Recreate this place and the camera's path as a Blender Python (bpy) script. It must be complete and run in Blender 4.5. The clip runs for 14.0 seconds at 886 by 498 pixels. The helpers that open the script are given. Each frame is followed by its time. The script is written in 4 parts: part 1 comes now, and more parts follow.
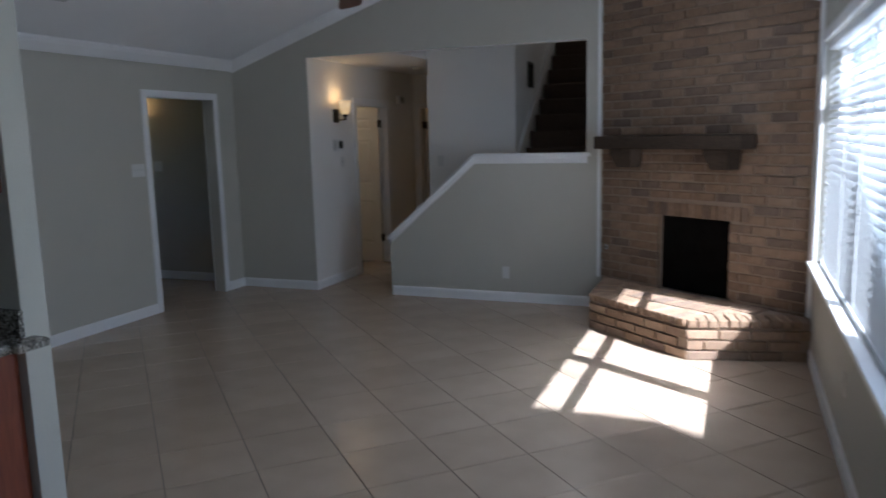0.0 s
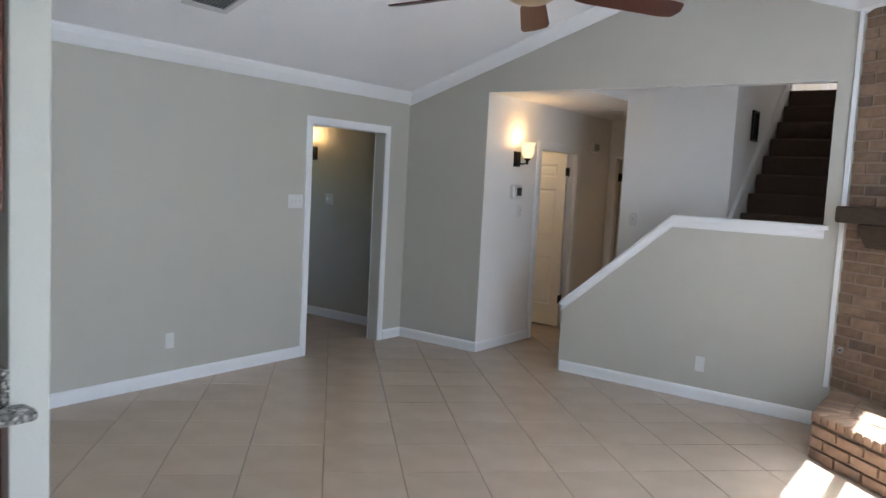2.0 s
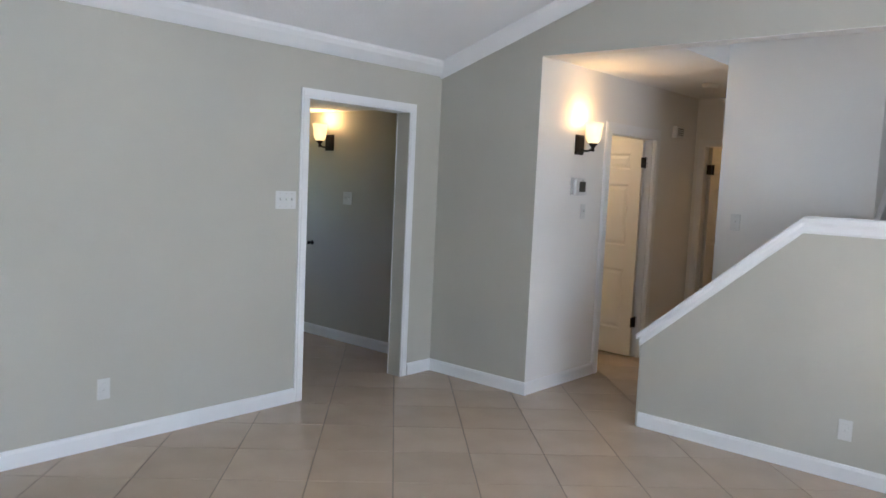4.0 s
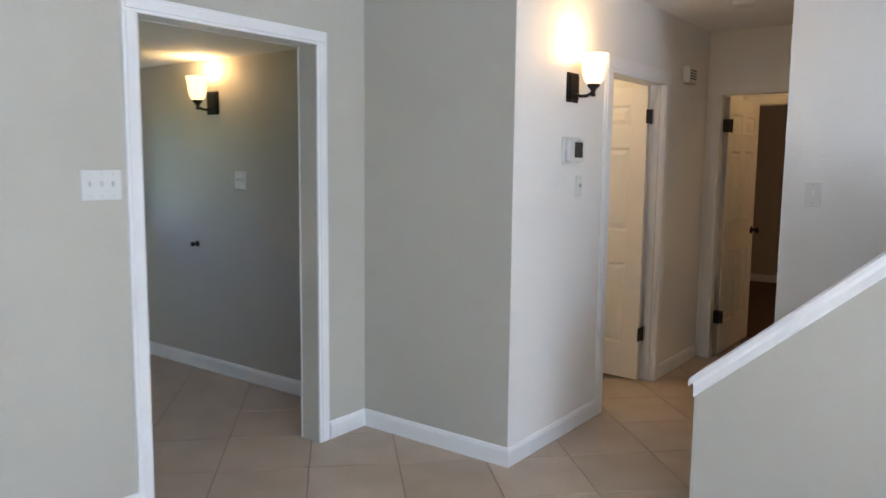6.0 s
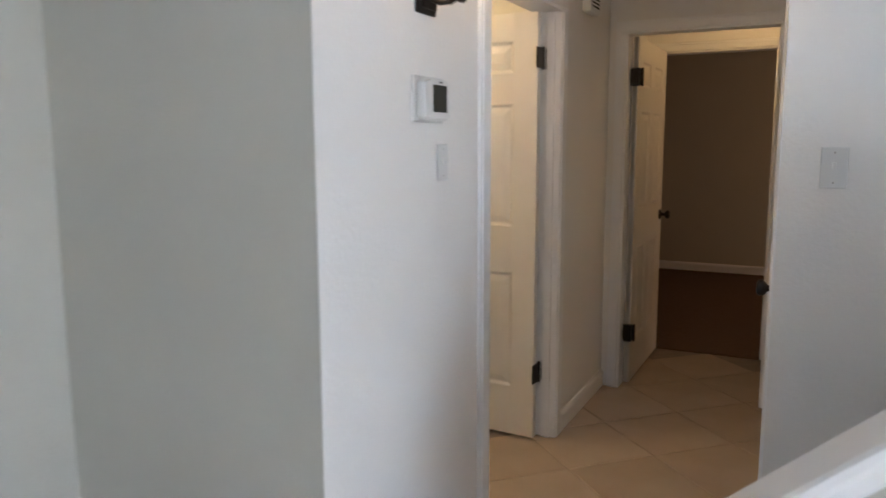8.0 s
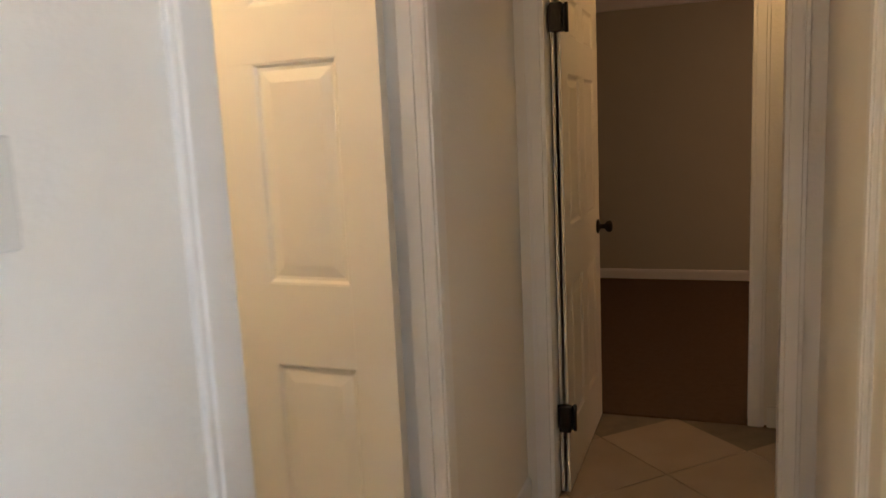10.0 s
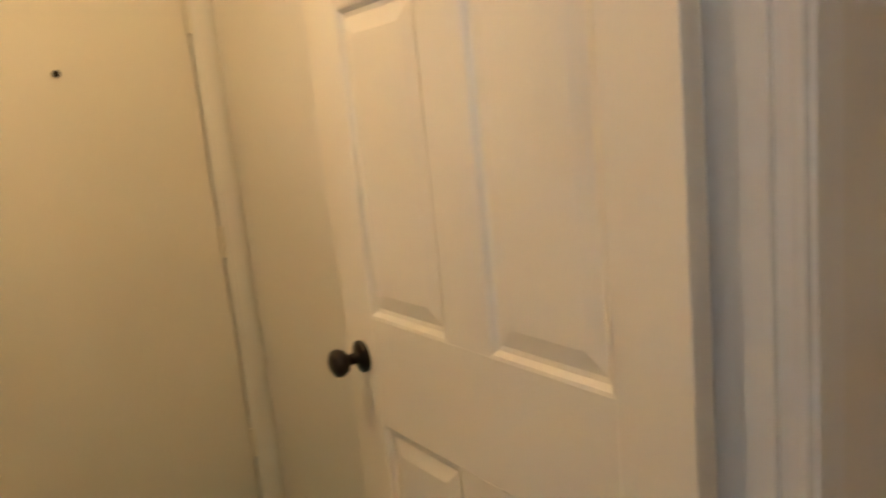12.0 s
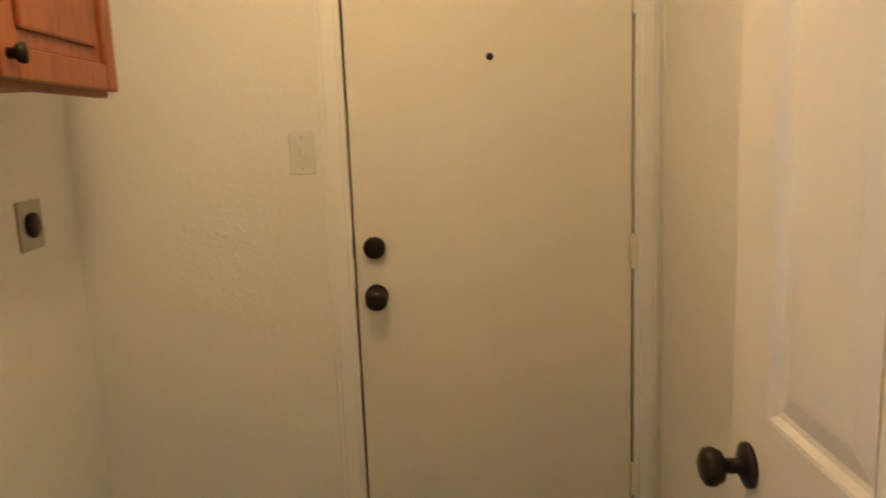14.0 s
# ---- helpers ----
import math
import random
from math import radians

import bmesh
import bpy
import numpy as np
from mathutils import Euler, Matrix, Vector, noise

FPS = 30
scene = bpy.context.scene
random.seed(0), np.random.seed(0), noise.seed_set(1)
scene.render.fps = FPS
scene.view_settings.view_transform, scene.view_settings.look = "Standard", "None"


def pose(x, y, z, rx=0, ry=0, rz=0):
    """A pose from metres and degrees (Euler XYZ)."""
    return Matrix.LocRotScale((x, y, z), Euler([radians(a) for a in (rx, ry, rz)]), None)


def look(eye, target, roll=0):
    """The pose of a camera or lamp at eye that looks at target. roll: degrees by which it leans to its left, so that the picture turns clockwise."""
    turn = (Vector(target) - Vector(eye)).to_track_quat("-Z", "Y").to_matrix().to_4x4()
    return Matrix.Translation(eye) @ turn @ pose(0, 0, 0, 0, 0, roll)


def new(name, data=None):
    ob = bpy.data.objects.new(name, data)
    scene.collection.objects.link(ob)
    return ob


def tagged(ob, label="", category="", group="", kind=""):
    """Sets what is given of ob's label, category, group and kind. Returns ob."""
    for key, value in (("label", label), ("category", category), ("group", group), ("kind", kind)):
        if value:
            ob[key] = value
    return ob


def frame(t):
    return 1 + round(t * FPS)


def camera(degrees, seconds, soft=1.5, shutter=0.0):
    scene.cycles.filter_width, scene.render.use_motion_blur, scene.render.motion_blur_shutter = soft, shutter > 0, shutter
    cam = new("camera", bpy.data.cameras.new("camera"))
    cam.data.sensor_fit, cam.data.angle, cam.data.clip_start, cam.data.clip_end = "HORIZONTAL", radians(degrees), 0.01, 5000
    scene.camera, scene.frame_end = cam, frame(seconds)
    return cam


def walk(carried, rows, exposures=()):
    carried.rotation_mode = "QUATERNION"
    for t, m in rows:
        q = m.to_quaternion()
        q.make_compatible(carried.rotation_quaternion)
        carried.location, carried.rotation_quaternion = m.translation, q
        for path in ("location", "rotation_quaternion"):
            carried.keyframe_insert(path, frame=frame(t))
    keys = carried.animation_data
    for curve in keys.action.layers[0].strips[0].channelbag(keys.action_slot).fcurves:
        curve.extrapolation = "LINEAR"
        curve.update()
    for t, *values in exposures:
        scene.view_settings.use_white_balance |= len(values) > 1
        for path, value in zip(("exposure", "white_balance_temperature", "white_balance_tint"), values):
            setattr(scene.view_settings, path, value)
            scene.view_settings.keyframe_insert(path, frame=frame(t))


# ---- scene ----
cam = camera(61.2, 14.0, shutter=0.5)
PATH = [
    (0, (4.179, -6.88, 1.627), (3.453, -5.041, 1.324), -1.4),
    (0.5, (4.068, -6.609, 1.596), (3.152, -4.847, 1.354), 0.2),
    (1, (4.055, -6.276, 1.546), (2.966, -4.607, 1.371), 1.4),
    (1.5, (3.95, -6.069, 1.613), (2.781, -4.456, 1.438), 2.4),
    (2, (3.891, -5.852, 1.604), (2.706, -4.25, 1.423), 3.0),
    (2.5, (3.759, -5.527, 1.592), (2.57, -3.929, 1.414), 3.3),
    (3, (3.571, -5.156, 1.57), (2.326, -3.599, 1.411), 3.1),
    (3.5, (3.332, -4.816, 1.555), (2.021, -3.316, 1.384), 2.8),
    (6, (1.844, -2.989, 1.466), (0.65, -1.401, 1.236), 0.6),
    (6.5, (1.606, -2.622, 1.453), (0.476, -0.988, 1.218), 0.3),
    (7, (1.408, -2.214, 1.436), (0.325, -0.55, 1.19), 0.1),
    (7.5, (1.245, -1.834, 1.422), (0.248, -0.121, 1.158), -0.1),
    (8, (1.071, -1.464, 1.413), (0.184, 0.306, 1.127), -0.2),
    (8.5, (0.887, -0.963, 1.394), (0.137, 0.865, 1.084), -0.5),
    (10.8, (0.568, 0.592, 1.375), (-0.143, 2.437, 1.072), -3.5),
    (11, (0.523, 0.704, 1.367), (-0.302, 2.5, 1.057), -3.8),
    (11.5, (0.415, 0.889, 1.387), (-0.733, 2.488, 1.032), -4.4),
    (12, (0.374, 1.086, 1.384), (-1.176, 2.297, 1.022), -5.8),
    (12.5, (0.309, 1.21, 1.381), (-1.45, 2.072, 0.977), -4.4),
    (13, (0.188, 1.31, 1.364), (-1.699, 1.843, 0.968), -3.9),
    (13.5, (0.12, 1.336, 1.397), (-1.819, 1.646, 1.021), -3.8),
    (14, (0.113, 1.336, 1.418), (-1.856, 1.455, 1.087), -2.2),
]
EXPOSURES = ((0.0, 1.85, 5350, 10), (0.5, 2.3, 5450, 10), (1.0, 2.8, 5550, 10), (1.5, 3.15, 5600, 10), (2.5, 3.4, 5650, 10), (3.7, 3.55, 5650, 10), (6.0, 4.0, 5650, 10), (8.7, 4.05, 5650, 10), (10.8, 4.35, 6750, 10), (11.5, 4.2, 6650, 10), (12.5, 4.0, 6400, 10), (14.0, 4.0, 6200, 10))
walk(cam, [(t, look(eye, target, roll)) for t, eye, target, roll in PATH], EXPOSURES)

FIRE = (.637, 1.335, .29, .912, .29)     # firebox opening along the brick face and its heights, hearth height
CORBELS, MX1 = (.23, 1.18), 1.54
FAN_A = 118
SUN_TO = Vector((-0.85, 0.52, -1.02)).normalized()      # the way the sunlight travels

# ---- world and light ----
world = bpy.data.worlds.new("sky")
scene.world = world
world.use_nodes = True
wn = world.node_tree.nodes
sky = wn.new("ShaderNodeTexSky")
sky.sky_type = "NISHITA"
sky.sun_disc = False
sky.sun_elevation, sky.sun_rotation = math.asin(-SUN_TO.z), math.atan2(-SUN_TO.x, -SUN_TO.y)
world.node_tree.links.new(sky.outputs[0], wn["Background"].inputs[0])
wn["Background"].inputs[1].default_value = 0.07
sun = new("sun", bpy.data.lights.new("sun", "SUN"))
sun.data.energy, sun.data.angle, sun.data.color = 5.0, radians(0.5), (1.0, 0.97, 0.93)
sun.matrix_world = look((9, -8, 8), Vector((9, -8, 8)) + SUN_TO)


def lamp(name, kind, at, energy, color, size=0.05, to=None, size_y=None):
    ob = new(name, bpy.data.lights.new(name, kind))
    ob.data.energy, ob.data.color = energy, color
    if kind == "AREA":
        ob.data.size = size
        if size_y:
            ob.data.shape, ob.data.size_y = "RECTANGLE", size_y
    else:
        ob.data.shadow_soft_size = size
    ob.matrix_world = look(at, to) if to else Matrix.Translation(at)
    return ob


WARM = (1.0, 0.58, 0.22)
# Added fill in an unseen east opening; no second window is known.
lamp("unseen_opening_fill", "AREA", (4.70, -5.75, 1.43), .4, (0.86, 0.93, 1.0), 1.9, (0, -5.75, 1.35), 1.45)
lamp("window_daylight", "AREA", (4.773, -2.83, 1.43), 10.5, (0.84, 0.92, 1.0), 2.7, (2.2, -3.6, 3.3), 1.36)
lamp("vestibule_bulb", "POINT", (.75, 3.25, 2.3), .17, WARM, 0.05)
lamp("foyer_bulb", "POINT", (-2.42, 0.005, 2.035), .3, WARM, 0.03)
lamp("hall_bulb", "POINT", (0.125, 0.55, 2.05), .33, WARM, 0.03)
lamp("laundry_bulb", "POINT", (-0.95, 1.15, 2.22), 1.15, (1.0, 0.685, 0.31), 0.06)
# Fill added to lift the dark bedroom; no window is built there.
lamp("bedroom_fill", "AREA", (2.85, 5.4, 1.4), .75, (1.0, 0.54, 0.27), 1.0, (0, 5.6, 1.0))
# Overhead fill added for stairwell and landing, with no window or fixture.
lamp("upper_fill", "AREA", (2.3, 4.6, 4.6), 4.5, (1.0, 0.86, 0.72), 1.2, (2.5, 4.6, 2.7))


# ---- materials ----
def material(name, color, rough=0.6, vary=0.08, scale=6.0, bump=0.0, bump_scale=200.0, metal=0.0, second=None, piece=0.0, spec=0.5):
    m = bpy.data.materials.new(name)
    m.use_nodes = True
    nt = m.node_tree
    n, l = nt.nodes, nt.links
    b = n["Principled BSDF"]
    b.inputs["Roughness"].default_value, b.inputs["Metallic"].default_value = rough, metal
    b.inputs["Specular IOR Level"].default_value = spec
    geo = n.new("ShaderNodeTexCoord")
    big = n.new("ShaderNodeTexNoise")
    big.inputs["Scale"].default_value, big.inputs["Detail"].default_value = scale, 6
    l.new(geo.outputs["Object"], big.inputs["Vector"])
    mix = n.new("ShaderNodeMix")
    mix.data_type = "RGBA"
    dark = second or tuple(c * (1 - vary * 2.2) for c in color)
    mix.inputs[6].default_value, mix.inputs[7].default_value = (*dark, 1), (*(min(1, c * (1 + vary)) for c in color), 1)
    l.new(big.outputs["Fac"], mix.inputs[0])
    last = mix.outputs[2]
    if piece:
        info = n.new("ShaderNodeObjectInfo")
        ma = n.new("ShaderNodeMapRange")
        ma.inputs[3].default_value, ma.inputs[4].default_value = 1 - piece, 1 + piece
        l.new(info.outputs["Random"], ma.inputs[0])
        hs = n.new("ShaderNodeHueSaturation")
        l.new(ma.outputs[0], hs.inputs["Value"])
        l.new(last, hs.inputs["Color"])
        last = hs.outputs[0]
    l.new(last, b.inputs["Base Color"])
    if bump:
        fine = n.new("ShaderNodeTexNoise")
        fine.inputs["Scale"].default_value, fine.inputs["Detail"].default_value = bump_scale, 4
        l.new(geo.outputs["Object"], fine.inputs["Vector"])
        bp = n.new("ShaderNodeBump")
        bp.inputs["Strength"].default_value, bp.inputs["Distance"].default_value = bump, 0.004
        l.new(fine.outputs["Fac"], bp.inputs["Height"])
        l.new(bp.outputs[0], b.inputs["Normal"])
    return m


def bricks_material(name, island=False):
    """Mixed brown brick: each piece takes its own shade between pale tan and dark umber."""
    m = material(name, (0.36, 0.22, 0.14), 0.9, 0.14, 30, 0.9, 120)
    nt = m.node_tree
    n, l = nt.nodes, nt.links
    src = n.new("ShaderNodeNewGeometry").outputs["Random Per Island"] if island else n.new("ShaderNodeObjectInfo").outputs["Random"]
    ramp = n.new("ShaderNodeValToRGB")
    e = ramp.color_ramp.elements
    e[0].position, e[0].color = 0.0, (0.17, 0.12, 0.088, 1)
    e[1].position, e[1].color = 1.0, (0.35, 0.235, 0.155, 1)
    for p, c in ((0.12, (0.21, 0.143, 0.10, 1)), (0.24, (0.235, 0.155, 0.10, 1)), (0.6, (0.28, 0.185, 0.118, 1)), (0.85, (0.315, 0.215, 0.145, 1))):
        x = e.new(p)
        x.color = c
    l.new(src, ramp.inputs[0])
    mul = n.new("ShaderNodeMix")
    mul.data_type, mul.blend_type = "RGBA", "MULTIPLY"
    mul.inputs[0].default_value = 1.0
    tone = n.new("ShaderNodeTexNoise")
    tone.inputs["Scale"].default_value, tone.inputs["Detail"].default_value = 22, 8
    tone_ramp = n.new("ShaderNodeMapRange")
    tone_ramp.inputs[3].default_value, tone_ramp.inputs[4].default_value = 0.6, 1.35
    l.new(n["Texture Coordinate"].outputs["Object"], tone.inputs["Vector"])
    l.new(tone.outputs["Fac"], tone_ramp.inputs[0])
    l.new(ramp.outputs[0], mul.inputs[6])
    l.new(tone_ramp.outputs[0], mul.inputs[7])
    l.new(mul.outputs[2], n["Principled BSDF"].inputs["Base Color"])
    return m


def wood_material(name, a, b_, rough, stretch):
    m = material(name, a, rough, 0.1, 5, 0.15, 300)
    nt = m.node_tree
    n, l = nt.nodes, nt.links
    mp = n.new("ShaderNodeMapping")
    mp.inputs["Scale"].default_value = stretch
    l.new(n["Texture Coordinate"].outputs["Object"], mp.inputs["Vector"])
    w = n.new("ShaderNodeTexNoise")
    w.inputs["Scale"].default_value, w.inputs["Detail"].default_value, w.inputs["Distortion"].default_value = 9, 8, 1.2
    l.new(mp.outputs[0], w.inputs["Vector"])
    r = n.new("ShaderNodeValToRGB")
    e = r.color_ramp.elements
    e[0].position, e[0].color = 0.36, (*b_, 1)
    e[1].position, e[1].color = 0.62, (*a, 1)
    l.new(w.outputs["Fac"], r.inputs[0])
    l.new(r.outputs[0], n["Principled BSDF"].inputs["Base Color"])
    return m


PAINT = material("greige_paint", (0.515, 0.497, 0.435), 0.75, 0.03, 1.5, 0.25, 90)
WHITE_PAINT = material("offwhite_paint", (0.82, 0.805, 0.775), 0.7, 0.03, 1.5, 0.35, 70)
CEILING = material("ceiling_paint", (0.87, 0.87, 0.875), 0.85, 0.03, 2, 0.5, 60)
TRIM = material("trim_paint", (0.84, 0.84, 0.84), 0.4, 0.02, 4, 0.05, 60)
SLAB = material("slab_paint", (0.80, 0.77, 0.71), 0.2, 0.03, 3, 0.05, 40)
DOOR = material("door_paint", (0.80, 0.77, 0.71), 0.38, 0.03, 3, 0.12, 150)
TILE = material("beige_tile", (0.48, 0.375, 0.28), 0.2, 0.10, 3.5, 0.06, 30, piece=0.045)
GROUT = material("grout", (0.235, 0.188, 0.145), 0.9, 0.15, 12, 0.4, 200)
BRICK, BRICK_FAR = bricks_material("brick"), bricks_material("brick_rest", True)
MORTAR = material("mortar", (0.36, 0.275, 0.205), 0.95, 0.12, 25, 0.8, 150)
BEAM = wood_material("mantel_wood", (0.075, 0.05, 0.031), (0.045, 0.029, 0.018), 0.85, (2, 14, 14))
OAK = wood_material("oak_stain", (0.36, 0.105, 0.032), (0.235, 0.06, 0.02), 0.4, (7, 7, 0.7))
OAK_RED = wood_material("red_oak_stain", (0.20, 0.048, 0.019), (0.155, 0.035, 0.014), 0.4, (7, 7, 0.7))
BLADE = wood_material("blade_wood", (0.09, 0.026, 0.014), (0.055, 0.015, 0.009), 0.4, (3, 14, 14))
BRONZE = material("oil_rubbed_bronze", (0.025, 0.02, 0.018), 0.38, 0.2, 40, metal=0.6)
FLAT_BLACK = material("flat_black", (0.008, 0.0075, 0.007), 1.0, 0.3, 8, spec=0.0)
CARPET = material("stair_carpet", (0.125, 0.090, 0.068), 1.0, 0.12, 40, 1.0, 400, spec=0.1)
CARPET_ROOM = material("brown_carpet", (0.155, 0.105, 0.07), 1.0, 0.12, 30, 1.0, 400, spec=0.1)
PLASTIC = material("white_plastic", (0.70, 0.70, 0.68), 0.35, 0.02, 5)
STEEL = material("brushed_plate", (0.50, 0.48, 0.44), 0.4, 0.08, 30, metal=0.7)
SCREEN = material("lcd", (0.05, 0.055, 0.05), 0.25, 0.05, 20)
SLAT = material("slat_white", (0.80, 0.82, 0.84), 0.5, 0.02, 10)
GRASS = material("grass", (0.06, 0.10, 0.03), 0.95, 0.25, 3, 0.6, 60)
CONCRETE = material("concrete", (0.5, 0.48, 0.45), 0.9, 0.08, 1.2, 0.4, 60)
LEAF = material("leaf", (0.055, 0.10, 0.03), 0.6, 0.3, 2)
BARK = material("bark", (0.10, 0.075, 0.055), 0.95, 0.2, 12, 0.8, 40)
VENT = material("vent_metal", (0.62, 0.62, 0.62), 0.45, 0.04, 12)
VENT_BACK = material("dark_grey", (0.16, 0.16, 0.16), 0.9, 0.1, 20)
# Near-black for gaps: their shade is put into the colour.
DARK = material("dark_gap", (0.02, 0.02, 0.02), 0.9, 0.1, 10)

GRANITE = material("granite", (0.22, 0.21, 0.19), 0.15, 0.1, 30)
_n, _l = GRANITE.node_tree.nodes, GRANITE.node_tree.links
_v = _n.new("ShaderNodeTexVoronoi")
_v.inputs["Scale"].default_value = 110
_r = _n.new("ShaderNodeValToRGB")
_r.color_ramp.elements[0].color, _r.color_ramp.elements[1].color = (0.02, 0.02, 0.018, 1), (0.5, 0.47, 0.42, 1)
_k = _r.color_ramp.elements.new(0.45)
_k.color = (0.17, 0.155, 0.13, 1)
_l.new(_n["Texture Coordinate"].outputs["Object"], _v.inputs["Vector"])
_l.new(_v.outputs["Color"], _r.inputs[0])
_l.new(_r.outputs[0], _n["Principled BSDF"].inputs["Base Color"])

GLASS = bpy.data.materials.new("pane_glass")
GLASS.use_nodes = True
_b = GLASS.node_tree.nodes["Principled BSDF"]
_b.inputs["Transmission Weight"].default_value, _b.inputs["Roughness"].default_value, _b.inputs["IOR"].default_value = 1.0, 0.0, 1.05

SHADE = bpy.data.materials.new("lit_frosted_glass")
SHADE.use_nodes = True
_b = SHADE.node_tree.nodes["Principled BSDF"]
_b.inputs["Base Color"].default_value, _b.inputs["Roughness"].default_value = (0.85, 0.78, 0.66, 1), 0.4
_b.inputs["Emission Color"].default_value, _b.inputs["Emission Strength"].default_value = (1.0, 0.60, 0.22, 1), 0.15
BOWL = material("amber_glass", (0.42, 0.32, 0.19), 0.3, 0.1, 6)


# ---- builders ----
def box(bm, a, b, bevel=0.0, m=None):
    """A box between two corners, added to bm, with softened edges."""
    lo, hi = [min(p, q) for p, q in zip(a, b)], [max(p, q) for p, q in zip(a, b)]
    g = bmesh.ops.create_cube(bm, size=1, matrix=Matrix.LocRotScale([(p + q) / 2 for p, q in zip(lo, hi)], None, [q - p for p, q in zip(lo, hi)]))
    vs = g["verts"]
    if bevel:
        es = list({e for v in vs for e in v.link_edges})
        r = bmesh.ops.bevel(bm, geom=es, offset=bevel, segments=2, affect="EDGES", profile=0.5)
        vs = list({v for f in r["faces"] for v in f.verts} | {v for v in vs if v.is_valid})
    if m is not None:
        bmesh.ops.transform(bm, matrix=m, verts=[v for v in vs if v.is_valid])
    return vs


def boxes(*list_):
    bm = bmesh.new()
    for item in list_:
        box(bm, item[0], item[1], item[2] if len(item) > 2 else 0.0)
    return bm


def lathe(profile, segments=24, m=None):
    """A turned shape about z from (radius, height) pairs."""
    bm = bmesh.new()
    rings = [[bm.verts.new((r * math.cos(2 * math.pi * i / segments), r * math.sin(2 * math.pi * i / segments), z)) for i in range(segments)] for r, z in profile]
    for p, q in zip(rings, rings[1:]):
        for i in range(segments):
            j = (i + 1) % segments
            f = bm.faces.new((p[i], p[j], q[j], q[i]))
            f.smooth = True
    bm.faces.new(list(reversed(rings[0])))
    bm.faces.new(rings[-1])
    if m is not None:
        bm.transform(m)
    return bm


def prism(points, lo, hi, axis="z"):
    """A solid from a plan polygon between two heights (axis z), or from an upright outline (axis x or y)."""
    bm = bmesh.new()

    def at(p, h):
        return (p[0], p[1], h) if axis == "z" else (p[0], h, p[1]) if axis == "y" else (h, p[0], p[1])
    lower, upper = [bm.verts.new(at(p, lo)) for p in points], [bm.verts.new(at(p, hi)) for p in points]
    bm.faces.new(lower)
    bm.faces.new(upper)
    for i in range(len(points)):
        j = (i + 1) % len(points)
        bm.faces.new((lower[i], lower[j], upper[j], upper[i]))
    bmesh.ops.recalc_face_normals(bm, faces=bm.faces)
    return bm


def mesh_of(name, bm, mat):
    me = bpy.data.meshes.new(name)
    bm.to_mesh(me)
    bm.free()
    me.materials.append(mat)
    return me


def part(name, bm, mat, parent, label=""):
    ob = new(name, mesh_of(name, bm, mat))
    ob.parent = parent
    return tagged(ob, label)


def thing(name, label, category, group="", at=(0, 0, 0), m=None):
    ob = new(name)
    ob.empty_display_size = 0.1
    ob.matrix_world = m if m is not None else Matrix.Translation(at)
    return tagged(ob, label, category, group)


def structure(name, bm, mat, label=""):
    return tagged(new(name, mesh_of(name, bm, mat)), label, "", "", "structure")


# ---- plan ----
XL, XR, XRIDGE = -0.94, 4.69, 1.875      # the side walls and the ridge of the vaulted room
YB, YS = 0.0, -8.8                       # back gable wall and the wall behind
EAVE, PITCH, HALL_H = 2.435, 1 / 3, 2.44
RIDGE = EAVE + PITCH * (XRIDGE - XL)
FOY_H, FOY_X, FOY_Y = 2.125, -3.32, 0.13
HALL_X, HALL_END = 0.97, 2.72
STAIR_X0, STAIR_X1 = 1.97, 2.93
T = 0.12

# ---- large structure ----
floor = structure("floor", boxes(((XL - T, YS - .1, -.12), (XR + .16, 3.66, -.0035)), ((FOY_X - .1, -3.1, -.12), (XL - T, FOY_Y + .1, -.0035))), GROUT, "beige ceramic tile floor laid diagonally with dark grout")
structure("wall_west", boxes(((XL - T, YS, 0), (XL, -1.305, EAVE)), ((XL - T, -1.305, 2.04), (XL, -.35, EAVE)), ((XL - T, -.35, 0), (XL, YB, EAVE))), PAINT, "greige painted wall with a cased doorway to the foyer")
gable = prism([(XL, 0), (0, 0), (0, HALL_H), (STAIR_X1 - .04, HALL_H), (STAIR_X1 - .04, 0), (XR + .1, 0), (XR + .1, EAVE), (XRIDGE, RIDGE + .02), (XL, EAVE)], YB, YB + .11, "y")
structure("wall_north", gable, PAINT, "greige gable wall with a wide opening to hall and stairs")
# The opening from y -6.75 to -4.75 is added for the unseen fill lamp.
structure("wall_east", boxes(((XR, YS, 0), (XR + .16, -6.75, EAVE)), ((XR, -4.75, 0), (XR + .16, -4.35, EAVE)), ((XR, -6.75, 0), (XR + .16, -4.75, .68)), ((XR, -6.75, 2.18), (XR + .16, -4.75, EAVE)), ((XR, -1.30, 0), (XR + .16, YB, EAVE)),
                             ((XR, -4.35, 0), (XR + .16, -1.30, .70)), ((XR, -4.35, 2.16), (XR + .16, -1.30, EAVE))), PAINT, "greige wall with a large window")
structure("wall_south", prism([(XL - T, 0), (XR + .16, 0), (XR + .16, EAVE), (XRIDGE, RIDGE + .02), (XL - T, EAVE)], YS - .1, YS, "y"), PAINT)
for nm, xa, xb in (("ceiling_west_slope", XL - T, XRIDGE), ("ceiling_east_slope", XR + .16, XRIDGE)):
    xe = XL if xa < xb else XR
    za = EAVE + PITCH * (XL - xa if 0 else (xa - XL if xa < xb else XR - xa))
    structure(nm, prism([(xa, za), (xb, RIDGE), (xb, RIDGE + .1), (xa, za + .1)], YS - .1, YB + .11, "y"), CEILING, "white textured vaulted ceiling")

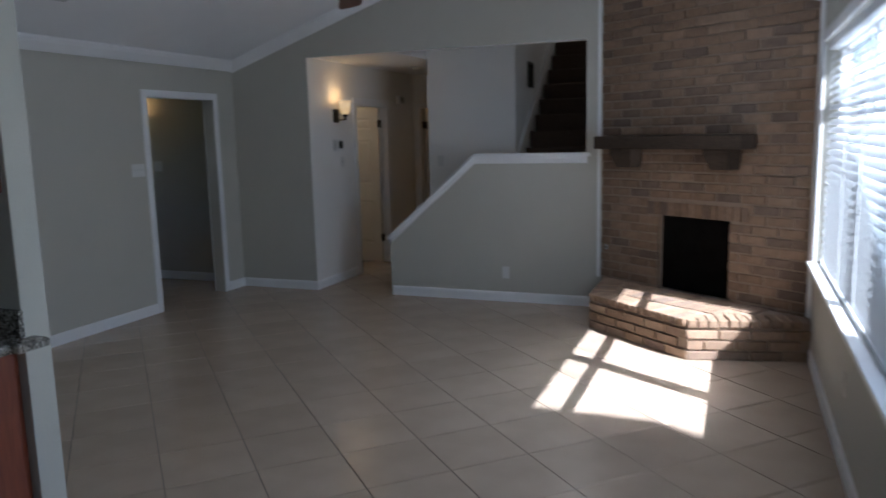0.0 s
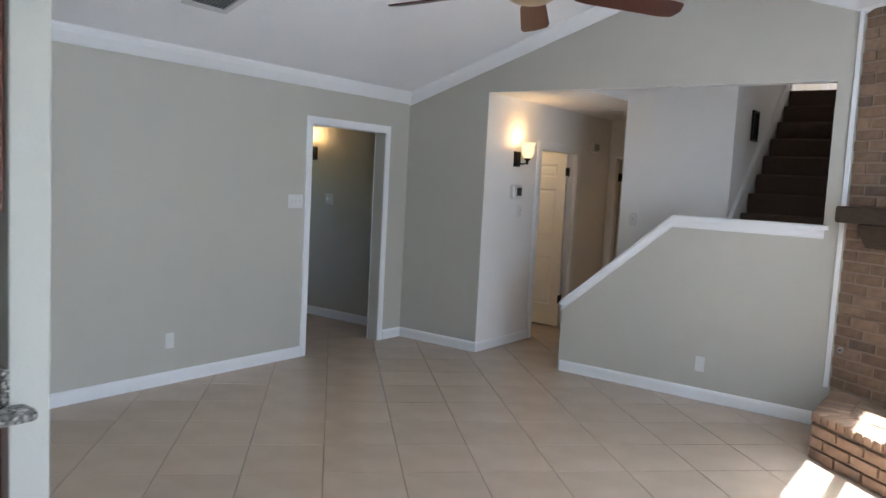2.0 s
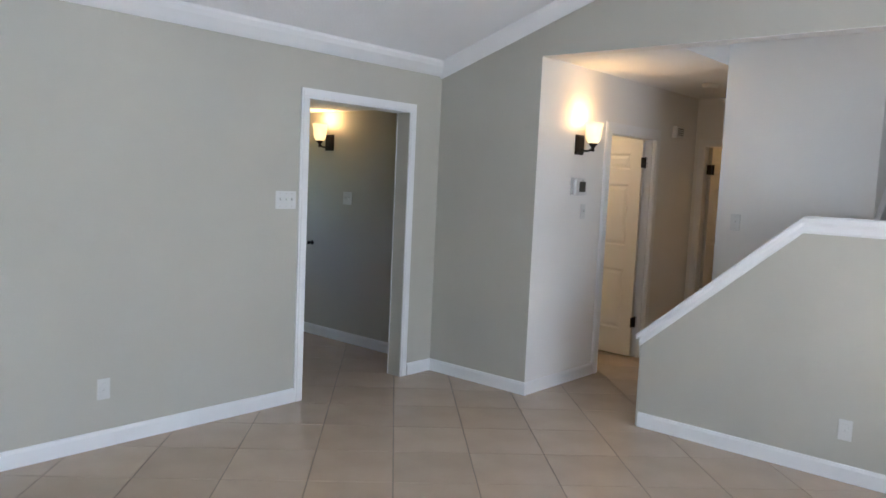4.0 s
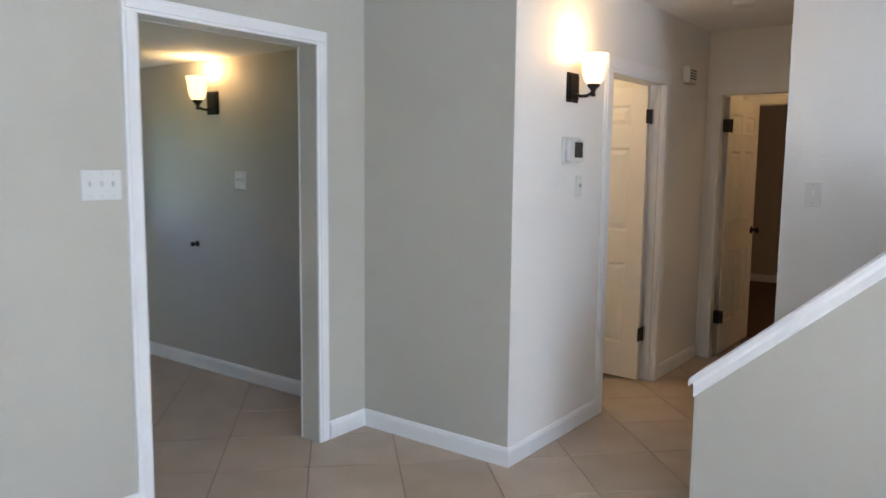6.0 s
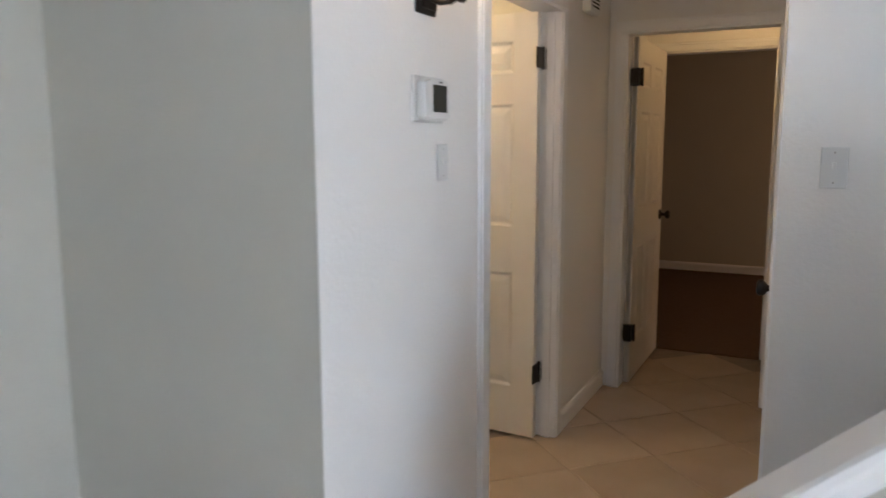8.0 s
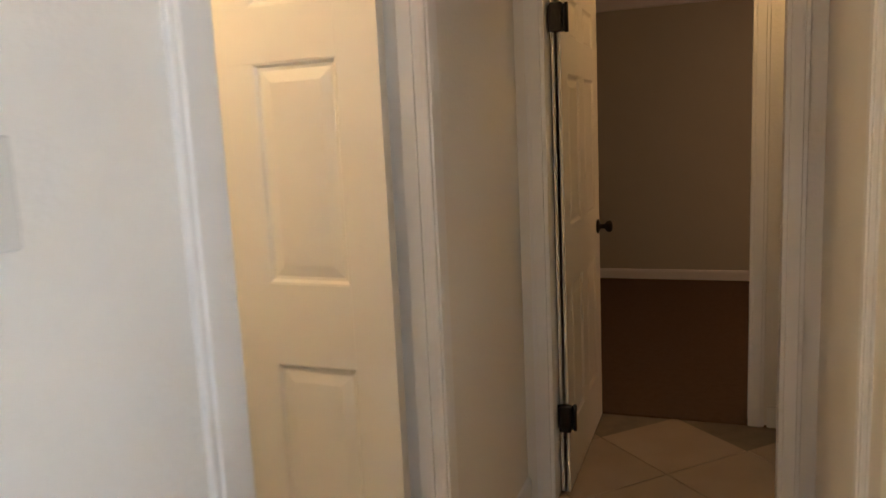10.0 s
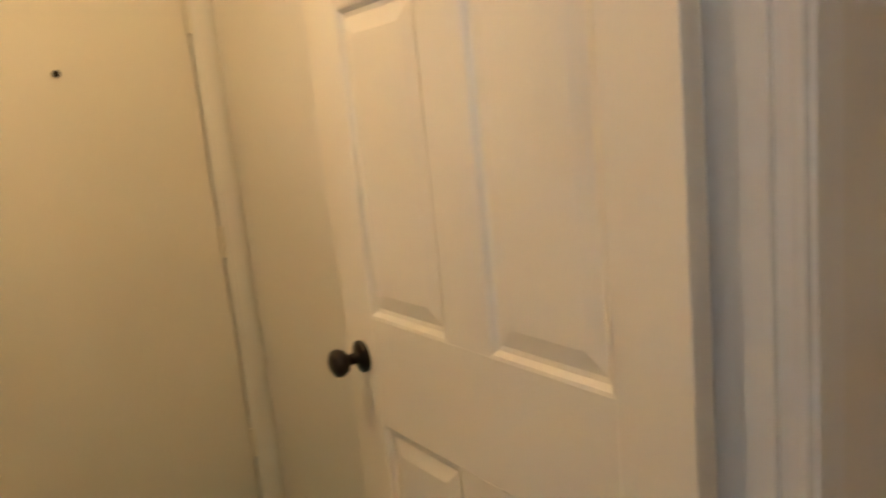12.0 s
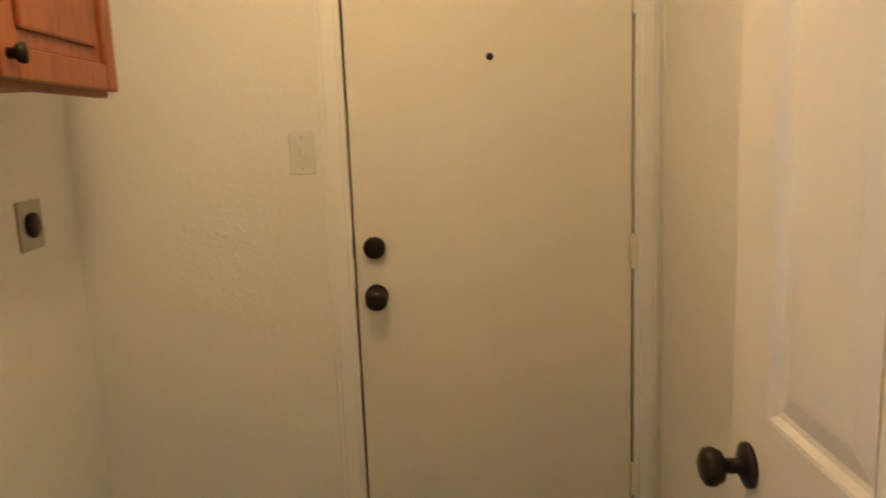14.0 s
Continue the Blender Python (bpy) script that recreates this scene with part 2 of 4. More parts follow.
structure("wall_hall_return", boxes(((0, YB - .0025, 0), (.003, .112, HALL_H - .003)), ((0, YB - .0025, HALL_H - .003), (STAIR_X1 - .04, .112, HALL_H - .0004))), WHITE_PAINT, "off-white edge of the hall opening")
# crown moulding: a stepped cove along the eaves and up the rake
CROWN = ((0, 0), (0.012, 0), (0.03, 0.02), (0.062, 0.062), (0.075, 0.09), (0.075, 0.108), (0, 0.108))
structure("trim_crown_west", prism([(XL + d, 2.345 + h * 1.05) for d, h in CROWN], YS, YB, "y"), TRIM, "white crown moulding")
for nm, sgn, x0 in (("trim_crown_rake", 1, XL), ("trim_crown_rake_east", -1, XR)):
    bm = bmesh.new()
    ends = []
    for xx in (x0, XRIDGE):
        z0 = EAVE + PITCH * abs(xx - x0) - .105
        ends.append([bm.verts.new((xx, YB - d, z0 + h)) for d, h in CROWN])
    for i in range(len(CROWN)):
        j = (i + 1) % len(CROWN)
        bm.faces.new((ends[0][i], ends[0][j], ends[1][j], ends[1][i]))
    bm.faces.new(ends[0]), bm.faces.new(ends[1])
    bmesh.ops.recalc_face_normals(bm, faces=bm.faces)
    structure(nm, bm, TRIM, "white sloping crown moulding")

BASE = ((0, 0), (0.014, 0), (0.014, 0.075), (0.008, 0.092), (0, 0.095))


def baseboard(name, p, q, out):
    """A moulded skirting from p to q in plan; out is the way it faces."""
    bm = bmesh.new()
    ends = [[bm.verts.new((e[0] + out[0] * d, e[1] + out[1] * d, h)) for d, h in BASE] for e in (p, q)]
    for i in range(len(BASE)):
        j = (i + 1) % len(BASE)
        bm.faces.new((ends[0][i], ends[0][j], ends[1][j], ends[1][i]))
    bm.faces.new(ends[0]), bm.faces.new(ends[1])
    bmesh.ops.recalc_face_normals(bm, faces=bm.faces)
    return structure(name, bm, TRIM, "white painted baseboard")


baseboard("baseboard_west", (XL, YS), (XL, -1.372), (1, 0))
baseboard("baseboard_west_corner", (XL, -.275), (XL, YB), (1, 0))
baseboard("baseboard_north", (XL, YB), (-.0005, YB), (0, -1))
baseboard("baseboard_half_wall", (.905, YB), (3.02, YB), (0, -1))
baseboard("baseboard_east", (XR, -7.1), (XR, -1.3), (-1, 0))
baseboard("baseboard_hall", (0, -.014), (0, .944), (1, 0))
baseboard("baseboard_hall_far", (0, 1.928), (0, HALL_END), (1, 0))
baseboard("baseboard_foyer", (FOY_X, FOY_Y), (XL - T, FOY_Y), (0, -1))

# foyer
structure("wall_foyer_north", boxes(((FOY_X - .1, FOY_Y, 0), (XL - .02, FOY_Y + .1, 2.6))), PAINT, "greige foyer wall")
structure("wall_foyer_west", boxes(((FOY_X - .1, -.9 - .05, 2.02), (FOY_X, FOY_Y, 2.6)), ((FOY_X - .1, .05, 0), (FOY_X, FOY_Y, 2.02)), ((FOY_X - .1, -3.0, 0), (FOY_X, -.87, 2.02)), ((FOY_X - .1, -3.0, 2.02), (FOY_X, -.95, 2.6))), PAINT)
structure("wall_foyer_south", boxes(((FOY_X - .1, -3.1, 0), (XL - T, -3.0, 2.6))), PAINT)
structure("ceiling_foyer", boxes(((FOY_X - .1, -3.1, FOY_H), (XL - T, FOY_Y, FOY_H + .1))), CEILING, "white flat foyer ceiling")

# hall, laundry, stair enclosure
structure("wall_hall_west", boxes(((-T, YB + .11, 0), (0, 1.03, HALL_H)), ((-T, 1.03, 1.985), (0, 1.842, HALL_H)), ((-T, 1.842, 0), (0, HALL_END + .1, HALL_H))), WHITE_PAINT, "off-white hall wall")
structure("wall_hall_end", boxes(((0, HALL_END, 0), (.10, HALL_END + .1, HALL_H)), ((.10, HALL_END, 1.985), (.86, HALL_END + .1, HALL_H)), ((.86, HALL_END, 0), (HALL_X, HALL_END + .1, HALL_H))), WHITE_PAINT, "off-white wall around the bedroom door")
structure("wall_stair", boxes(((HALL_X, .90, 0), (STAIR_X0, 1.0, 5.2)), ((HALL_X, 1.0, 0), (HALL_X + .1, 1.10, HALL_H)), ((HALL_X, 1.10, 1.985), (HALL_X + .1, 1.88, HALL_H)), ((HALL_X, 1.88, 0), (HALL_X + .1, HALL_END + .1, HALL_H)),
                              ((STAIR_X0 - .1, 1.0, 0), (STAIR_X0, 2.69, 5.2))), WHITE_PAINT, "off-white wall between hall and stairs")
structure("wall_stair_east", boxes(((STAIR_X1 + .01, .11, 0), (STAIR_X1 + .11, 5.6, 5.2))), WHITE_PAINT, "off-white stairwell wall")
structure("ceiling_hall", boxes(((0, .11, HALL_H), (HALL_X - .101, HALL_END + .1, HALL_H + .1)), ((HALL_X - .101, .161, HALL_H - .0001), (HALL_X, HALL_END + .1, HALL_H + .0035))), CEILING, "white flat hall ceiling")
structure("wall_stair_upper", boxes(((HALL_X - .1, .112, HALL_H + .004), (STAIR_X1 + .01, .16, 5.2)), ((HALL_X - .1, .16, HALL_H + .004), (HALL_X, 1.0, 5.2)), ((.6, 5.6, 2.4), (STAIR_X1 + .11, 5.7, 5.2)), ((.6, 2.57, 2.6), (STAIR_X0 - .1, 2.67, 5.2)), ((.5, 2.57, 2.6), (.6, 5.7, 5.2))), WHITE_PAINT)
structure("ceiling_upper", boxes(((.5, .11, 5.2), (STAIR_X1 + .11, 5.7, 5.3))), CEILING)
structure("floor_upper", boxes(((.6, 2.695, 2.45), (STAIR_X1, 5.6, 2.729))), CARPET, "brown carpeted upper landing")
structure("wall_laundry_west", boxes(((-2.05, .28, 0), (-1.95, 1.205, HALL_H)), ((-2.05, 1.205, 2.05), (-1.95, 2.01, HALL_H)), ((-2.05, 2.01, 0), (-1.95, 2.2, HALL_H))), WHITE_PAINT, "cream painted laundry wall")
structure("wall_laundry_south", boxes(((-1.95, .38, 0), (-T, .48, HALL_H))), WHITE_PAINT, "cream painted laundry wall")
structure("wall_laundry_north", boxes(((-1.95, 2.09, 0), (-T, 2.19, HALL_H))), WHITE_PAINT, "cream painted laundry wall")
structure("ceiling_laundry", boxes(((-1.95, .48, HALL_H), (-T, 2.09, HALL_H + .1))), CEILING)

# vestibule and carpeted bedroom beyond the hall
VY, BY = 3.66, 6.95
structure("wall_vestibule", boxes(((-.10, HALL_END + .1, 0), (0, VY + .1, HALL_H)), ((0, VY, 0), (.09, VY + .1, HALL_H)), ((.09, VY, 1.97), (.80, VY + .1, HALL_H)), ((.80, VY, 0), (1.10, VY + .1, HALL_H)), ((1.0, HALL_END + .1, 0), (1.1, VY, HALL_H))), WHITE_PAINT, "off-white vestibule wall")
structure("ceiling_vestibule", boxes(((0, HALL_END + .1, HALL_H), (1.0, VY, HALL_H + .1))), CEILING)
structure("wall_bedroom", boxes(((-2.5, BY, 0), (3.0, BY + .1, HALL_H)), ((-2.5, VY + .1, 0), (-2.4, BY, HALL_H)), ((2.9, VY + .1, 0), (3.0, BY, HALL_H)), ((-2.4, VY, 0), (-.1, VY + .1, HALL_H)), ((1.1, VY, 0), (1.85, VY + .1, HALL_H))), PAINT, "greige bedroom wall in the dark")
structure("floor_bedroom", boxes(((-2.5, VY - .0, -.1), (3.0, BY, .006))), CARPET_ROOM, "brown bedroom carpet")
structure("ceiling_bedroom", boxes(((-2.5, VY, HALL_H), (3.0, BY + .1, HALL_H + .1))), CEILING)
baseboard("baseboard_bedroom", (-2.4, BY), (2.9, BY), (0, -1))
structure("trim_bedroom_crown", boxes(((-2.4, BY - .06, HALL_H - .09), (2.9, BY, HALL_H), .01)), TRIM, "white crown moulding")
baseboard("baseboard_vestibule", (.875, VY), (1.0, VY), (0, -1))


# ---- doors and casings ----
def casing(name, axis, at, a, b, h, out, deep, width=.062, both=False):
    """A flat moulded casing round an opening a..b of height h in a wall plane, with the jamb lining; out is the facing sign."""
    bm = bmesh.new()
    rows = [(a - width, a + .006, 0, h), (b - .006, b + width, 0, h), (a - width, b + width, h - .006, h + width)]
    sides = [(at, out)] + ([(at - out * deep, -out)] if both else [])
    for plane, o in sides:
        for i, (p, q, lo, hi) in enumerate(rows):
            zz = (lo, hi - .006 if i < 2 else hi)
            for dp, t in ((0, .013), (.014, .018)):
                pp, qq = p + dp, q - dp
                z0, z1 = zz[0], zz[1]
                if i == 2:
                    z0, z1 = z0 + dp, z1 - dp
                if axis == "x":
                    box(bm, (plane, pp, z0), (plane + o * t, qq, z1), .003)
                else:
                    box(bm, (pp, plane, z0), (qq, plane + o * t, z1), .003)
    far = at - out * deep
    for p, q, lo, hi in ((a - .012, a + .004, 0, h), (b - .004, b + .012, 0, h), (a, b, h - .004, h + .012)):
        if axis == "x":
            box(bm, (at + out * .002, p, lo), (far - out * .002, q, hi), .001)
        else:
            box(bm, (p, at + out * .002, lo), (q, far - out * .002, hi), .001)
    return structure(name, bm, TRIM, "white painted door casing")


casing("trim_foyer_doorway", "x", XL, -1.31, -.345, 2.04, 1, T, both=True)
casing("trim_laundry_door", "x", 0, 1.03, 1.842, 1.985, 1, T, .085)
structure("trim_laundry_stop", boxes(((-.056, 1.826, 0), (-.018, 1.8372, 1.98), .002)), TRIM, "white door stop")
casing("trim_bedroom_door", "y", HALL_END, .10, .86, 1.985, -1, .1)
casing("trim_closet_door", "x", HALL_X, 1.10, 1.88, 1.985, -1, .1)
casing("trim_inner_doorway", "y", VY, .09, .80, 1.97, -1, .1)
casing("trim_garage_door", "x", -1.95, 1.205, 2.01, 2.05, 1, .1)
casing("trim_front_door", "x", FOY_X, -.87, .05, 2.02, 1, .1)


def knob(parent, x, z, out, face):
    m = pose(x, face, z, 90 if out < 0 else -90)
    part("doorknob", lathe(((.032, 0), (.032, .006), (.022, .011), (.011, .016), (.011, .034), (.022, .040), (.028, .052), (.026, .062), (.016, .068), (.003, .069)), 24, m), BRONZE, parent, "dark bronze round knob")


def hinge(parent, x, y, z):
    bm = boxes(((x - .004, y - .035, z - .045), (x + .004, y + .035, z + .045), .002))
    k = lathe(((.007, -.05), (.007, .05)), 10, Matrix.Translation((x, y - .035, z)))
    me = bpy.data.meshes.new("k")
    k.to_mesh(me), k.free()
    bm.from_mesh(me)
    part("hinge", bm, BRONZE, parent, "dark bronze butt hinge")


def panel_door(name, label, width, height, m, sides=(-1, 1)):
    """A six-panel moulded leaf: hinge edge at local x=0, leaf along +x, faces at y=0 and y=0.035."""
    d = thing(name, label, "door", m=m)
    st, mid, th = .115, .11, .035
    pw = (width - 2 * st - mid) / 2
    rows = ((.235, .79), (1.005, 1.565), (1.70, height - .12))
    bm = bmesh.new()
    box(bm, (0, .012, 0), (width, th - .012, height))
    for x0, x1 in ((0, st), (width - st, width)):
        box(bm, (x0, 0, 0), (x1, th, height), .0015)
    zs = [0] + [z for r in rows for z in r] + [height]
    for i in range(0, len(zs), 2):
        box(bm, (st, 0.0005, zs[i]), (width - st, th - .0005, zs[i + 1]), .001)
    for lo, hi in rows:
        box(bm, (st + pw, 0.0005, lo), (st + pw + mid, th - .0005, hi), .001)
    part("leaf", bm, DOOR, d)
    for lo, hi in rows:
        for x0 in (st, st + pw + mid):
            for face, out in ((0, -1), (th, 1)):
                q = bmesh.new()
                def ring(inset, depth):
                    yy = face - out * depth
                    return [q.verts.new(p) for p in ((x0 + inset, yy, lo + inset), (x0 + pw - inset, yy, lo + inset), (x0 + pw - inset, yy, hi - inset), (x0 + inset, yy, hi - inset))]
                rings = [ring(0, .0), ring(.005, .0015), ring(.012, .009), ring(.02, .0105), ring(.045, .004), ring(.05, .003)]
                for a, b in zip(rings, rings[1:]):
                    for i in range(4):
                        j = (i + 1) % 4
                        q.faces.new((a[i], a[j], b[j], b[i]))
                q.faces.new(rings[-1])
                bmesh.ops.recalc_face_normals(q, faces=q.faces)
                if sum(f.normal.y for f in q.faces) * out < 0:
                    bmesh.ops.reverse_faces(q, faces=q.faces)
                part("panel", q, DOOR, d)
    knob(d, width - .065, .919, -1, 0)
    knob(d, width - .065, .919, 1, th)
    return d


# laundry leaf stands open into the laundry, a little past square
ld = panel_door("door_1", "cream six-panel interior door standing open into the laundry", .832, 1.962, pose(-.072, 1.797, .012, 0, 0, 176.4))

for z in (.315, 1.765):
    hinge(ld, -.005, .02, z)
    part("hinge", boxes(((-.045, -.046, z - .048), (-.006, -.040, z + .048), .002)), BRONZE, ld, "dark bronze butt hinge")
bd = panel_door("door_2", "cream six-panel bedroom door standing open into the vestibule", .82, 1.962, pose(.145, 2.80, .012, 0, 0, 90))
cd = panel_door("door_3", "cream six-panel closet door, closed", .772, 1.962, pose(.975, 1.876, .012, 0, 0, -90))
for z in (.30, 1.745):
    hinge(bd, -.005, .012, z)
    part("hinge", boxes(((-.04, -.012, z - .048), (.0, .03, z + .048), .002)), BRONZE, bd, "dark bronze butt hinge")
    part("hinge", boxes(((-.014, -.042, z - .048), (.002, -.001, z + .048), .002)), BRONZE, cd, "dark bronze butt hinge")

# garage door: flat slab with deadbolt, knob and peephole
gd = thing("door_4", "flat cream exterior door, closed, with dark bronze deadbolt and knob", "door", at=(-1.985, 0, 0))
part("leaf", boxes(((0, 1.217, .015), (.034, 1.999, 2.040), .002)), SLAB, gd)
for nm, z, prof in (("deadbolt", 1.085, ((.031, 0), (.031, .008), (.029, .02), (.02, .024), (.002, .025))), ("doorknob", .948, ((.033, 0), (.033, .006), (.02, .012), (.012, .02), (.012, .034), (.026, .044), (.031, .055), (.027, .066), (.012, .07), (.002, .07)))):
    part(nm, lathe(prof, 28, pose(.04, 1.27, z, 0, 90)), BRONZE, gd, "dark bronze")
part("peephole", lathe(((.010, 0), (.010, .003), (.007, .005), (.001, .005)), 16, pose(.04, 1.606, 1.59, 0, 90)), BRONZE, gd)
part("latch_plate", boxes(((.036, 1.200, .915), (.043, 1.213, .975), .002)), BRONZE, gd)
part("latch_plate", boxes(((.036, 1.203, 1.055), (.043, 1.213, 1.115), .002)), BRONZE, gd)
for z in (.35, 1.04, 1.74):
    part("hinge", boxes(((.036, 1.993, z - .05), (.052, 2.010, z + .05), .003)), DOOR, gd, "painted-over hinge")

# Dark slab added behind the closed leaf to keep its edge gaps black.
structure("door_gap_backing", boxes(((-2.10, 1.15, -.05), (-2.056, 2.07, 2.1))), DARK)
# front door with a half light
fd = thing("door_5", "white front door with a glazed half light and dark hinges", "door", at=(FOY_X - .05, 0, 0))
part("leaf", boxes(((0, -.865, .012), (.042, -.72, 2.01)), ((0, -.10, .012), (.042, .045, 2.01)), ((0, -.72, .012), (.042, -.10, .95)), ((0, -.72, 1.82), (.042, -.10, 2.01))), TRIM, fd)
part("light_frame", boxes(((.0, -.72, .95), (.05, -.68, 1.82), .004), ((.0, -.14, .95), (.05, -.10, 1.82), .004), ((.0, -.68, .95), (.05, -.14, .99), .004), ((.0, -.68, 1.78), (.05, -.14, 1.82), .004)), TRIM, fd)
pane = part("pane", boxes(((.015, -.685, .985), (.021, -.135, 1.785))), GLASS, fd)
pane.visible_shadow = False
for z in (.33, 1.05, 1.80):
    part("hinge", boxes(((.04, .040, z - .05), (.056, .058, z + .05), .003)), BRONZE, fd, "dark bronze hinge")

# ---- half wall, lower flight, landing, upper flight ----
HW = [(.90, 0), (STAIR_X1 - .04, 0), (STAIR_X1 - .04, 1.385), (1.825, 1.385), (.90, .585)]
structure("wall_half", prism(HW, YB, YB + .109, "y"), PAINT, "greige half wall beside the stairs with a white cap")
capsec = [(-.03, .0), (-.03, .022), (-.022, .032), (.131, .032), (.139, .022), (.139, 0)]
bm = bmesh.new()
rings = []
for x, z, s in ((.868, .575, 0), (1.812, 1.398, 0), (2.925, 1.398, 0)):
    rings.append([bm.verts.new((x, YB + y, z + h)) for y, h in capsec])
for p, q in zip(rings, rings[1:]):
    for i in range(len(capsec)):
        j = (i + 1) % len(capsec)
        bm.faces.new((p[i], p[j], q[j], q[i]))
bm.faces.new(rings[0]), bm.faces.new(rings[-1])
bmesh.ops.recalc_face_normals(bm, faces=bm.faces)
structure("trim_half_wall_cap", bm, TRIM, "white wooden cap on the half wall")
bm = bmesh.new()
sec = [(-.010, -.062), (-.016, -.05), (-.016, -.02), (-.026, .004), (.0, .004), (.0, -.062)]
rings = []
for x, z in ((.885, .590), (1.812, 1.398), (2.90, 1.398)):
    rings.append([bm.verts.new((x, YB + y, z + h)) for y, h in sec])
for p, q in zip(rings, rings[1:]):
    for i in range(len(sec)):
        j = (i + 1) % len(sec)
        bm.faces.new((p[i], p[j], q[j], q[i]))
bm.faces.new(rings[0]), bm.faces.new(rings[-1])
bmesh.ops.recalc_face_normals(bm, faces=bm.faces)
structure("trim_half_wall_apron", bm, TRIM, "white moulding under the cap")
structure("trim_half_wall_end", boxes(((.886, YB - .002, .0), (.8995, YB + .112, .575), .002)), PAINT)


def stair(name, steps, label):
    s = thing(name, label, "staircase")
    tagged(s, kind="structure")
    for a, b in steps:
        part("step", boxes((a, b, .012)), CARPET, s)
    return s


R = .182
stair("lower_stairs", [((.98 + .245 * i, .112, 0), (STAIR_X0 + .02 if i else STAIR_X0, .898, R * (i + 1))) for i in range(4)], "short carpeted stair flight behind the half wall")
structure("floor_landing", boxes(((STAIR_X0 + .02, .112, .1), (STAIR_X1, .92, R * 5), .008)), CARPET, "brown carpeted stair landing")
stair("upper_stairs", [((STAIR_X0 + .03, .78 + .21 * i - (.02 if i else 0), R * 5 + R * i - .15), (STAIR_X1, 2.70, R * 5 + R * (i + 1)), ) for i in range(10)], "dark brown carpeted stairs to the upper floor")
skirt = prism([(.9, 1.0), (.9, 1.37), (2.56, 1.37 + 1.66 * .867), (2.69, 1.37 + 1.66 * .867), (2.69, 2.45), (1.05, 1.0)], STAIR_X0, STAIR_X0 + .018, "x")
structure("trim_stair_skirt", skirt, WHITE_PAINT, "off-white stair skirt board")
structure("trim_stair_skirt_cap", prism([(.9, 1.37), (.9, 1.40), (2.56, 1.40 + 1.66 * .867), (2.56, 1.37 + 1.66 * .867)], STAIR_X0, STAIR_X0 + .034, "x"), TRIM, "cream cap of the skirt board")
structure("trim_stair_head", boxes(((STAIR_X0 - .02, 2.692, 2.74), (STAIR_X0 + .03, 2.75, 2.88), .006)), TRIM, "white trim block at the head of the stairs")
pf = thing("picture_frame", "small dark picture frame on the stairwell wall", "picture", at=(STAIR_X0, 1.50, 2.26))
part("frame", boxes(((0, -.10, -.14), (.02, .10, -.12), .003), ((0, -.10, .12), (.02, .10, .14), .003), ((0, -.10, -.12), (.02, -.08, .12), .003), ((0, .08, -.12), (.02, .10, .12), .003)), BRONZE, pf)
part("picture", boxes(((.002, -.08, -.12), (.01, .08, .12))), SCREEN, pf)
uw = thing("upstairs_door", "white upstairs door with casing on the landing wall", "door", at=(1.36, 5.6, 2.73))
part("leaf", boxes(((.16, -.03, 0), (.40, -.001, 2.0), .003)), DOOR, uw)
part("frame", boxes(((0, -.02, 0), (.045, -.001, 2.06), .003), ((.41, -.02, 0), (.47, -.001, 2.06), .003), ((.0455, -.02, 2.005), (.4095, -.001, 2.06), .003)), TRIM, uw)
dc = thing("picture_frame", "tiny dark picture on the upstairs wall", "picture", at=(1.25, 5.6, 3.32))
part("frame", boxes(((-.04, -.02, -.12), (.04, -.001, .12), .004)), BRONZE, dc)
part("picture", boxes(((-.03, -.023, -.11), (.03, -.0202, .11))), SCREEN, dc)

# ---- fireplace ----
FA, FB = Vector((3.035, -.005)), Vector((4.685, -1.13))
FL = (FB - FA).length
FU = (FB - FA) / FL
FN = Vector((FU.y, -FU.x))                # faces the room
FROT = math.degrees(math.atan2(FU.y, FU.x))
FM = pose(FA.x, FA.y, 0, 0, 0, FROT)      # local x along the brick face, local -y into the room
OX0, OX1, OZ0, OZ1, HZ = FIRE
WALL_TOP = 3.0
fire = thing("fireplace", "corner brick fireplace with a black firebox and raised brick hearth", "fireplace", m=FM)
tagged(fire, kind="structure")
bm = boxes(((0, .003, 0), (OX0, .14, WALL_TOP)), ((OX1, .003, 0), (FL, .14, WALL_TOP)), ((OX0, .003, OZ1), (OX1, .14, WALL_TOP)), ((OX0, .003, 0), (OX1, .14, HZ - .02)))
part("mortar_wall", bm, MORTAR, fire, "tan mortar joints")
# A flat black sheet fills the opening in front of the box.
part("firebox_sheet", boxes(((OX0, .07, HZ - .005), (OX1, .085, OZ1 + .05), .002)), FLAT_BLACK, fire, "flat black sheet across the firebox opening")
part("firebox", boxes(((OX0 - .02, .60, HZ - .02), (OX1 + .02, .64, OZ1 + .1)), ((OX0 - .04, .141, HZ - .02), (OX0 - .0, .60, OZ1 + .1)), ((OX1, .141, HZ - .02), (OX1 + .04, .60, OZ1 + .1)), ((OX0, .141, OZ1 + .04), (OX1, .60, OZ1 + .1)), ((OX0, .141, HZ - .06), (OX1, .60, HZ - .02))), FLAT_BLACK, fire, "flat black firebox")
# mantel beam on two corbels
mt = thing("mantel", "dark rough-hewn wooden mantel beam on two corbels", "mantel", m=FM)
part("beam", boxes(((.08, -.20, 1.465), (MX1, -.002, 1.575), .012)), BEAM, mt)
